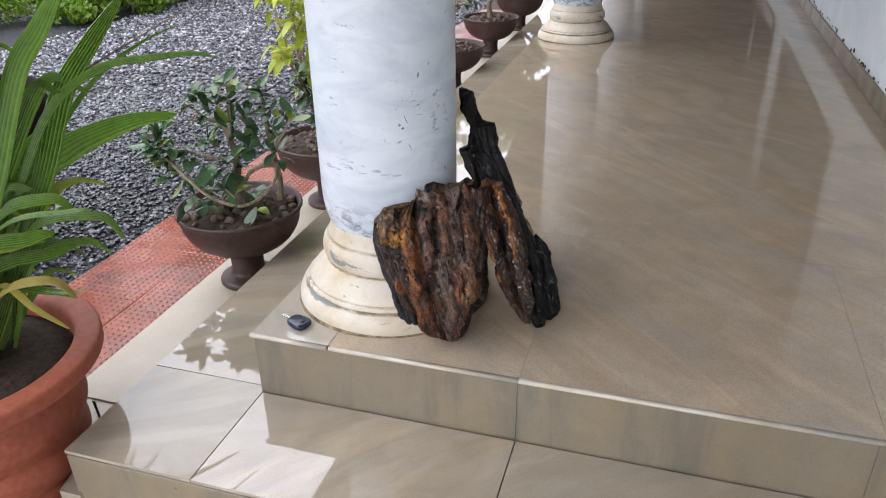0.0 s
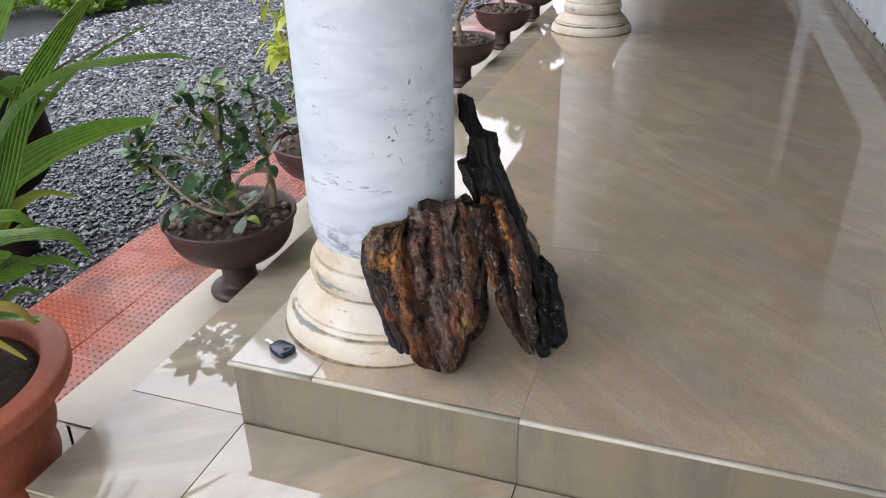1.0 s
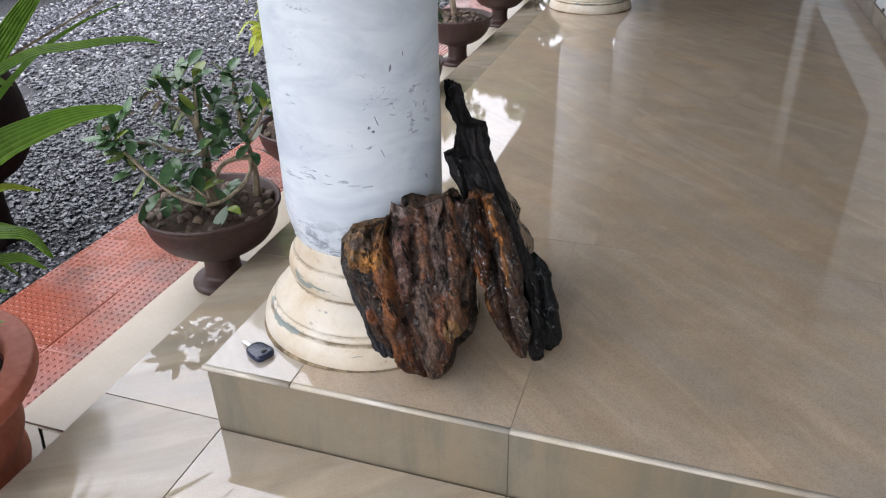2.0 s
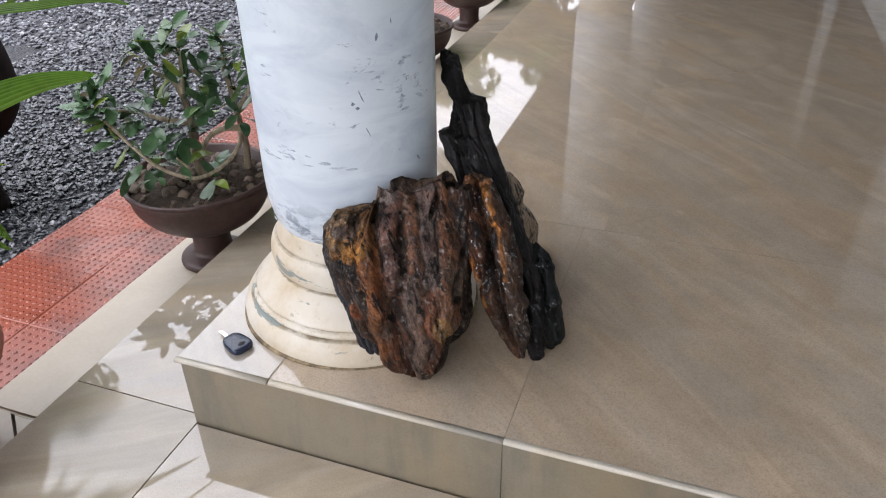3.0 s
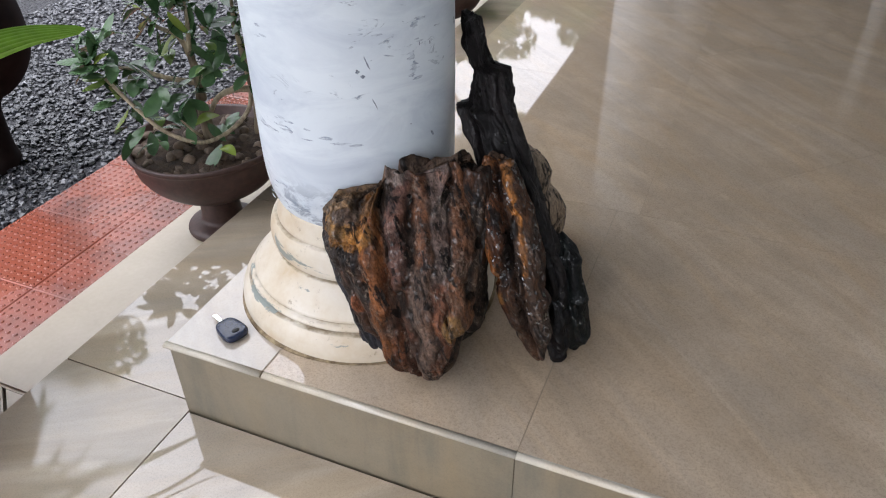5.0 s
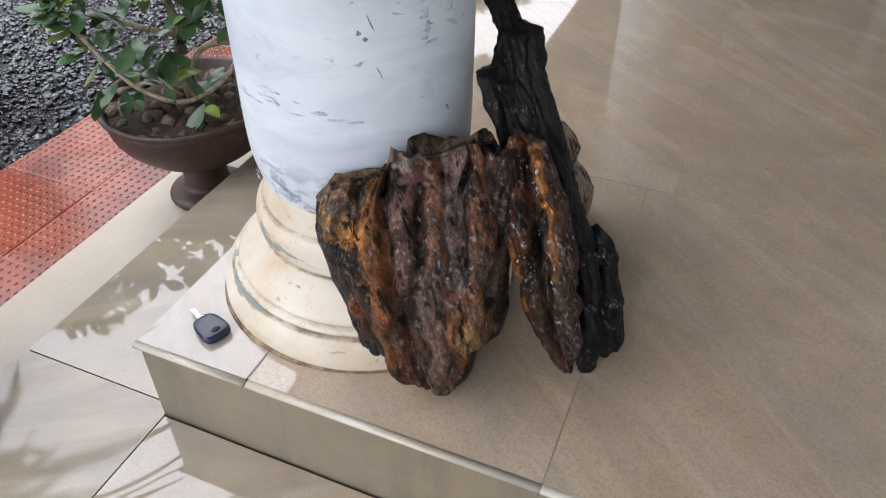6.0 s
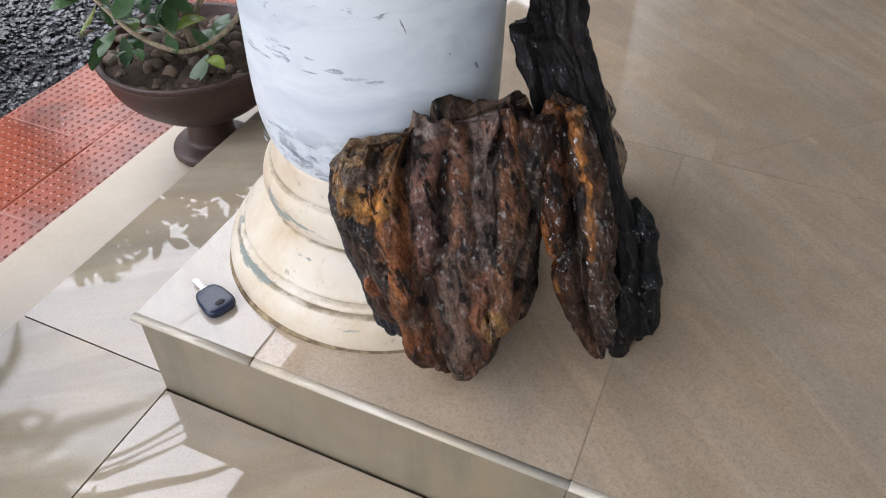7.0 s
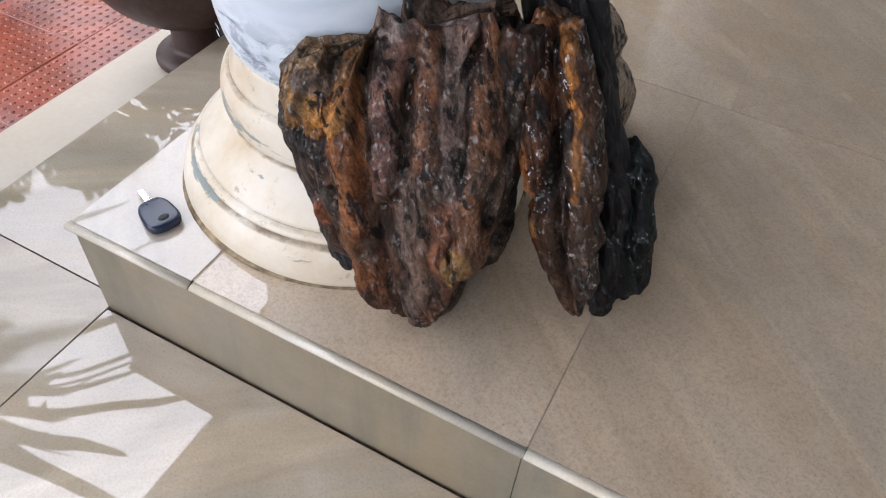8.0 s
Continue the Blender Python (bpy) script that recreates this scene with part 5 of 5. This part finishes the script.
# yellow-green leafy shrub in the second bowl
rng = random.Random(5)
x, y = POTS[1]
stems, tufts = [("trunk", [(x, y, Z0 - 0.02), (x - 0.01, y, 0.20), (x - 0.02, y - 0.01, 0.30)], 0.014, 0.010)], []
for i in range(11):
    a = i * 2.4
    r = 0.03 + 0.11 * ((i * 7) % 11) / 11
    top = (x - 0.05 + r * math.cos(a), y - 0.04 + r * math.sin(a), 0.44 + 0.025 * ((i * 5) % 11))
    stems.append(("branch", [(x - 0.02, y - 0.01, 0.27), ((x - 0.02 + top[0]) / 2, (y - 0.01 + top[1]) / 2, 0.38), top], 0.006, 0.003))
    tufts.append((top, (math.cos(a) * 0.5, math.sin(a) * 0.5, 0.8), 10))
bonsai(POTS[1], "yellow-green leafy shrub growing in a clay bowl", stems, tufts, 31, YELLOW, 10, 1.0, "shrub")

bonsai(POTS[1], "dark green ficus shoots growing beside a yellow shrub", [
    ("trunk", [(x + 0.04, y - 0.10, Z0 - 0.02), (x + 0.05, y - 0.13, 0.22), (x + 0.04, y - 0.18, 0.34), (x + 0.03, y - 0.22, 0.44)], 0.009, 0.004),
    ("trunk", [(x + 0.08, y - 0.08, Z0 - 0.02), (x + 0.10, y - 0.10, 0.24), (x + 0.08, y - 0.14, 0.38), (x + 0.10, y - 0.16, 0.52)], 0.008, 0.003),
    ("branch", [(x + 0.05, y - 0.13, 0.24), (x + 0.10, y - 0.20, 0.31), (x + 0.13, y - 0.24, 0.37)], 0.005, 0.003)],
    [((x + 0.03, y - 0.22, 0.45), (-0.3, -0.4, 0.8), 8), ((x + 0.04, y - 0.19, 0.37), (-0.6, -0.5, 0.2), 7), ((x + 0.10, y - 0.16, 0.54), (0.2, -0.2, 0.9), 8), ((x + 0.08, y - 0.14, 0.42), (-0.5, -0.6, 0.2), 7),
     ((x + 0.13, y - 0.24, 0.38), (0.3, -0.5, 0.6), 7), ((x + 0.06, y - 0.15, 0.30), (0.2, -0.8, 0.3), 5), ((x + 0.0, y - 0.20, 0.40), (-0.7, -0.3, 0.4), 6)], 33)


def random_bonsai(at, seed, n, height, size=1.0):
    rng = random.Random(seed)
    x, y = at
    top = KERB + 0.25 + height
    stems = [("trunk", [(x, y, Z0 - 0.02), (x + rng.uniform(-0.03, 0.03), y + rng.uniform(-0.03, 0.03), Z0 + height * 0.3), (x + rng.uniform(-0.04, 0.04), y, Z0 + height * 0.6)], 0.020, 0.010)]
    base = stems[0][1][-1]
    tufts = []
    for i in range(n):
        a = i * 2.4 + rng.uniform(-0.3, 0.3)
        r = rng.uniform(0.06, 0.20)
        e = (x + r * math.cos(a), y + r * math.sin(a), Z0 + height * rng.uniform(0.5, 1.0))
        m = tuple((p + q) / 2 + rng.uniform(-0.02, 0.02) for p, q in zip(base, e))
        stems.append(("branch", [base, m, e], 0.007, 0.003))
        tufts.append((e, (math.cos(a), math.sin(a), 0.8), 8))
    return bonsai(at, "ficus bonsai with sparse dark green leaves in a clay bowl", stems, tufts, seed, FICUS, 8, size)


random_bonsai(POTS[2], 71, 8, 0.34)
random_bonsai(POTS[3], 72, 6, 0.42)
random_bonsai(POTS[4], 73, 7, 0.40)
random_bonsai(POTS[5], 74, 7, 0.40)


# pleated strap-leaved plant in the terracotta planter
def strap_leaf(points, width, pleats=5, twist=0.0, droop=0.0):
    """A long pleated blade along a bent spine."""
    path = smooth_profile(points, 7)
    bm = bmesh.new()
    rows = []
    n = len(path)
    m = pleats * 2 + 1
    # marks the crests that carry the painted gloss
    pleat_sheen = bm.verts.layers.float_color.new("pleat_sheen")
    for i, q in enumerate(path):
        t = i / (n - 1)
        c = Vector(q)
        d = (Vector(path[min(i + 1, n - 1)]) - Vector(path[max(i - 1, 0)])).normalized()
        side = d.cross(Vector((0, 0, 1)))
        side = side.normalized() if side.length > 1e-3 else Vector((1, 0, 0))
        side = Matrix.Rotation(twist * (0.4 + 0.6 * t), 3, d) @ side
        up = side.cross(d).normalized()
        w = width * (0.16 + 0.84 * math.sin(math.pi * min(1.0, 0.06 + 0.94 * t ** 0.8)) ** 0.8) * (1 if t < 0.98 else 0.2)
        row = []
        for j in range(m):
            s = j / (m - 1) * 2 - 1
            z = (0.04 * width if j % 2 else -0.04 * width) * min(1, w / width * 1.3) - 0.12 * w * (s * s) * (1 if s else 0)
            vert = bm.verts.new(c + side * (s * w / 2) + up * z)
            vert[pleat_sheen] = (j % 2, j % 2, j % 2, 1)
            row.append(vert)
        rows.append(row)
    for a, b in zip(rows, rows[1:]):
        for j in range(m - 1):
            bm.faces.new((a[j], a[j + 1], b[j + 1], b[j])).smooth = False
    return bm


palm = thing("strap_leaf_plant", (BX, BY, RED + 0.40), "tall green plant with long pleated arching leaves in a planter", "plant")
B0 = (BX + 0.02, BY + 0.02, RED + 0.39)
LEAVES = [
    ([B0, (-0.53, -0.17, 0.34), (-0.485, -0.117, 0.527), (-0.437, -0.042, 0.733), (-0.402, 0.015, 0.816), (-0.375, 0.05, 0.872), (-0.345, 0.08, 0.92)], 0.064, 0.5, "blade"),
    ([B0, (-0.55, -0.18, 0.40), (-0.47, -0.10, 0.72), (-0.42, -0.03, 0.98), (-0.36, 0.02, 1.12)], 0.070, 0.2, "blade"),
    ([B0, (-0.49, -0.12, 0.34), (-0.438, -0.042, 0.503), (-0.43, 0.063, 0.665), (-0.422, 0.169, 0.751), (-0.416, 0.24, 0.80), (-0.412, 0.30, 0.84)], 0.046, 0.8, "blade"),
    ([B0, (-0.54, -0.15, 0.36), (-0.51, 0.0, 0.494), (-0.48, 0.085, 0.532), (-0.442, 0.146, 0.552), (-0.393, 0.233, 0.562), (-0.336, 0.317, 0.553)], 0.074, 0.7, "blade"),
    ([B0, (-0.47, -0.10, 0.46), (-0.41, 0.0, 0.65), (-0.345, 0.104, 0.72), (-0.267, 0.17, 0.73), (-0.201, 0.237, 0.728), (-0.165, 0.27, 0.712)], 0.029, 0.4, "blade"),
    ([B0, (-0.50, -0.08, 0.42), (-0.46, 0.016, 0.605), (-0.432, 0.116, 0.686), (-0.384, 0.266, 0.74), (-0.324, 0.416, 0.793)], 0.010, 0.2, "bark"),
    ([B0, (-0.49, -0.08, 0.40), (-0.437, 0.051, 0.596), (-0.414, 0.182, 0.687), (-0.391, 0.311, 0.73), (-0.369, 0.438, 0.75)], 0.016, 0.2, "blade"),
    ([B0, (-0.52, -0.14, 0.24), (-0.465, -0.085, 0.388), (-0.395, -0.069, 0.445), (-0.375, -0.037, 0.44), (-0.352, -0.004, 0.418)], 0.034, 0.3, "blade"),
    ([B0, (-0.50, -0.22, 0.24), (-0.429, -0.214, 0.329), (-0.361, -0.201, 0.357), (-0.313, -0.181, 0.349), (-0.285, -0.174, 0.31)], 0.030, 0.3, "dryblade"),
    ([B0, (-0.49, -0.21, 0.28), (-0.427, -0.211, 0.341), (-0.345, -0.231, 0.315), (-0.297, -0.231, 0.291), (-0.262, -0.232, 0.276)], 0.014, 0.5, "dryblade"),
    ([B0, (-0.55, -0.13, 0.16), (-0.524, -0.084, 0.223), (-0.492, -0.034, 0.274), (-0.460, 0.010, 0.245)], 0.034, 0.1, "blade"),
    ([B0, (-0.51, -0.14, 0.26), (-0.464, -0.083, 0.401), (-0.445, -0.017, 0.466), (-0.435, 0.056, 0.47), (-0.400, 0.108, 0.440)], 0.034, 0.3, "yellow"),
    ([B0, (-0.52, -0.15, 0.20), (-0.488, -0.121, 0.308), (-0.456, -0.071, 0.369), (-0.443, -0.013, 0.342), (-0.424, 0.017, 0.287)], 0.036, 0.2, "blade"),
    ([B0, (-0.56, -0.16, 0.35), (-0.53, -0.08, 0.56), (-0.50, 0.02, 0.66), (-0.48, 0.10, 0.67)], 0.050, 0.3, "blade"),
    ([B0, (-0.54, -0.18, 0.42), (-0.50, -0.10, 0.62), (-0.48, -0.04, 0.80), (-0.47, 0.02, 0.95)], 0.026, 0.3, "blade"),
    ([B0, (-0.66, -0.22, 0.45), (-0.70, -0.15, 0.75), (-0.72, -0.05, 1.0), (-0.70, 0.08, 1.12)], 0.045, 0.1, "blade"),
    ([B0, (-0.63, -0.18, 0.42), (-0.66, -0.06, 0.66), (-0.66, 0.08, 0.82), (-0.63, 0.22, 0.88)], 0.040, 0.3, "blade"),
    ([B0, (-0.58, -0.34, 0.42), (-0.57, -0.42, 0.66), (-0.54, -0.52, 0.82), (-0.49, -0.62, 0.88)], 0.036, -0.2, "blade"),
    ([B0, (-0.62, -0.32, 0.42), (-0.67, -0.40, 0.66), (-0.74, -0.48, 0.80), (-0.82, -0.55, 0.84)], 0.036, -0.2, "blade"),
    ([B0, (-0.70, -0.32, 0.36), (-0.82, -0.38, 0.55), (-0.95, -0.42, 0.62), (-1.05, -0.44, 0.58)], 0.040, 0.2, "blade"),
    ([B0, (-0.66, -0.10, 0.36), (-0.76, 0.06, 0.55), (-0.84, 0.20, 0.62), (-0.90, 0.30, 0.58)], 0.040, -0.2, "blade"),
    ([B0, (-0.54, -0.28, 0.40), (-0.50, -0.33, 0.62), (-0.44, -0.40, 0.76), (-0.36, -0.47, 0.80)], 0.034, 0.3, "blade"),
    ([B0, (-0.52, -0.26, 0.34), (-0.47, -0.29, 0.52), (-0.41, -0.33, 0.64), (-0.33, -0.37, 0.68)], 0.030, 0.3, "blade"),
]
rng = random.Random(77)
for i in range(13):
    e = (-0.60 + 0.16 * rng.random(), -0.20 + 0.26 * rng.random(), rng.uniform(0.42, 0.78))
    m = (B0[0] * 0.55 + e[0] * 0.45, B0[1] * 0.6 + e[1] * 0.4, (B0[2] + e[2]) * 0.5 + 0.05)
    q = (e[0] + rng.uniform(0.0, 0.07), e[1] + rng.uniform(0.02, 0.10), e[2] + rng.uniform(-0.06, 0.06))
    LEAVES.append(([B0, m, e, q], rng.uniform(0.030, 0.055), rng.uniform(-0.5, 0.9), "blade"))
# short inner leaves and upright sheaths crowding the planter
for i in range(22):
    a = radians(rng.uniform(-30, 130))
    r = rng.uniform(0.14, 0.27)
    foot = (B0[0] + rng.uniform(-0.10, 0.06), B0[1] + rng.uniform(-0.08, 0.08), B0[2] + 0.05)
    e = (foot[0] + r * math.cos(a), foot[1] + r * math.sin(a), rng.uniform(0.24, 0.52))
    m = (foot[0] * 0.6 + e[0] * 0.4, foot[1] * 0.6 + e[1] * 0.4, e[2] * 0.75 + foot[2] * 0.25 + 0.04)
    q = (e[0] + 0.05 * math.cos(a), e[1] + 0.05 * math.sin(a), e[2] - rng.uniform(-0.02, 0.06))
    LEAVES.append(([foot, m, e, q], rng.uniform(0.020, 0.042), rng.uniform(-0.6, 0.9), "blade" if i % 8 else "yellow"))
for i in range(14):
    foot = (B0[0] + rng.uniform(-0.12, 0.08), B0[1] + rng.uniform(-0.10, 0.10), B0[2] + 0.04)
    top = (foot[0] + rng.uniform(-0.05, 0.06), foot[1] + rng.uniform(-0.03, 0.08), rng.uniform(0.45, 0.85))
    LEAVES.append(([foot, ((foot[0] + top[0]) / 2 + 0.01, (foot[1] + top[1]) / 2, (foot[2] + top[2]) / 2), top], rng.uniform(0.022, 0.045), rng.uniform(-0.8, 0.8), "blade"))
for pts, w, tw, mat in LEAVES:
    part("leaf", strap_leaf(pts, w * 1.1, 7, tw), M[mat], palm, "" if mat == "blade" else "yellowing leaf")


# ---- garden beyond ----
def leafy(centres, n, leaf, seed, squash=0.8):
    """A crown of many small two-triangle leaves round clump centres."""
    rng = np.random.default_rng(seed)
    cs = np.array(centres)
    pick = rng.integers(0, len(cs), n)
    d = rng.normal(size=(n, 3))
    d /= np.linalg.norm(d, axis=1)[:, None]
    p = cs[pick, :3] + d * (cs[pick, 3] * rng.uniform(0.35, 1.0, n) ** 0.5)[:, None] * (1, 1, squash)
    a = rng.normal(size=(n, 3))
    a /= np.linalg.norm(a, axis=1)[:, None]
    b = np.cross(a, rng.normal(size=(n, 3)))
    b /= np.linalg.norm(b, axis=1)[:, None]
    s = leaf * rng.uniform(0.6, 1.4, n)[:, None]
    V = np.stack([p - a * s, p + b * s * 0.45, p + a * s, p - b * s * 0.45], 1).reshape(-1, 3)
    F = np.arange(n * 4).reshape(-1, 4)
    me = bpy.data.meshes.new("crown")
    me.from_pydata(V, [], F)
    return me


def bush(at, r, h, seed, n=2600, leaf=0.035):
    rng = random.Random(seed)
    ob = thing("garden_bush", (*at, GROUND), "bright yellow-green leafy garden bush at the gravel edge", "bush", "garden bushes")
    part("trunk", tube([(*at, GROUND), (at[0], at[1], GROUND + h * 0.5)], [0.03, 0.015], 7, 3), M["bark"], ob, "", True)
    cl = [(at[0] + r * rng.uniform(-0.8, 0.8), at[1] + r * rng.uniform(-0.8, 0.8), GROUND + h * rng.uniform(0.25, 0.8), r * rng.uniform(0.3, 0.5)) for _ in range(14)]
    me = leafy(cl, n, leaf, seed)
    me.materials.append(M["hedge"])
    cr = new("crown", me)
    cr.parent = ob
    cr.matrix_parent_inverse = Matrix.Translation(-ob.location)
    return ob


for i, (bx, by, br, bh) in enumerate(((-5.15, 6.15, 0.38, 0.5), (-5.35, 6.9, 0.42, 0.55), (-5.45, 5.7, 0.42, 0.5), (-5.2, 7.7, 0.45, 0.6), (-4.9, 7.35, 0.30, 0.35), (-5.9, 6.3, 0.6, 0.7), (-6.2, 5.2, 0.5, 0.5), (-5.25, 5.45, 0.28, 0.35))):
    bush((bx, by), br, bh, 40 + i)


def tree(at, height, spread, seed, n=9000, leaf=0.09):
    rng = random.Random(seed)
    ob = thing("garden_tree", (*at, GROUND), "leafy green garden tree, out of view beyond the gravel yard", "tree", "garden trees")
    x, y = at
    fork = GROUND + height * 0.45
    part("trunk", tube([(x, y, GROUND), (x + 0.1, y, GROUND + height * 0.25), (x, y + 0.1, fork), (x, y, GROUND + height * 0.8)], [0.16, 0.12, 0.10, 0.03], 10, 4), M["bark"], ob, "", True)
    cl = []
    for i in range(11):
        a = i * 2.4
        e = (x + spread * math.cos(a) * rng.uniform(0.4, 1), y + spread * math.sin(a) * rng.uniform(0.4, 1), GROUND + height * rng.uniform(0.5, 0.98))
        part("limb", tube([(x, y + 0.1, fork), ((x + e[0]) / 2, (y + e[1]) / 2, (fork + e[2]) / 2 + 0.1), e], [0.06, 0.035, 0.012], 7, 3), M["bark"], ob, "", True)
        for _ in range(3):
            cl.append((e[0] + rng.uniform(-0.4, 0.4), e[1] + rng.uniform(-0.4, 0.4), e[2] + rng.uniform(-0.3, 0.3), spread * rng.uniform(0.18, 0.34)))
    me = leafy(cl, n, leaf, seed)
    me.materials.append(M["tree"])
    cr = new("crown", me)
    cr.parent = ob
    cr.matrix_parent_inverse = Matrix.Translation(-ob.location)
    return ob


tree((-3.2, 13.5), 5.0, 1.5, 61)
tree((-2.2, 13.2), 4.4, 1.1, 64)
tree((-4.8, 12.6), 4.5, 1.5, 65)
tree((-6.8, 10.5), 5.5, 1.8, 62)
# Two unseen trees added to keep side light off the far floor.
tree((-5.0, 7.3), 5.7, 2.2, 67, 14000, 0.1)
tree((-4.6, 9.9), 6.6, 2.3, 68, 15000, 0.1)
# Unseen western row, added to block low sky light from the porch.
for i, (tx, ty, th) in enumerate(((-8.5, 5.0, 7.0), (-8.2, 1.2, 6.6), (-8.8, -2.8, 7.2), (-7.8, 7.9, 6.4))):
    tree((tx, ty), th, 2.1, 63 + 7 * i, 11000, 0.11)
garden_wall = part("garden_wall", box(-10, -9.7, -10, 16, GROUND, 1.3, 0.02), M["kerb"])
tagged(garden_wall, "pale rendered garden boundary wall", "wall", kind="structure")
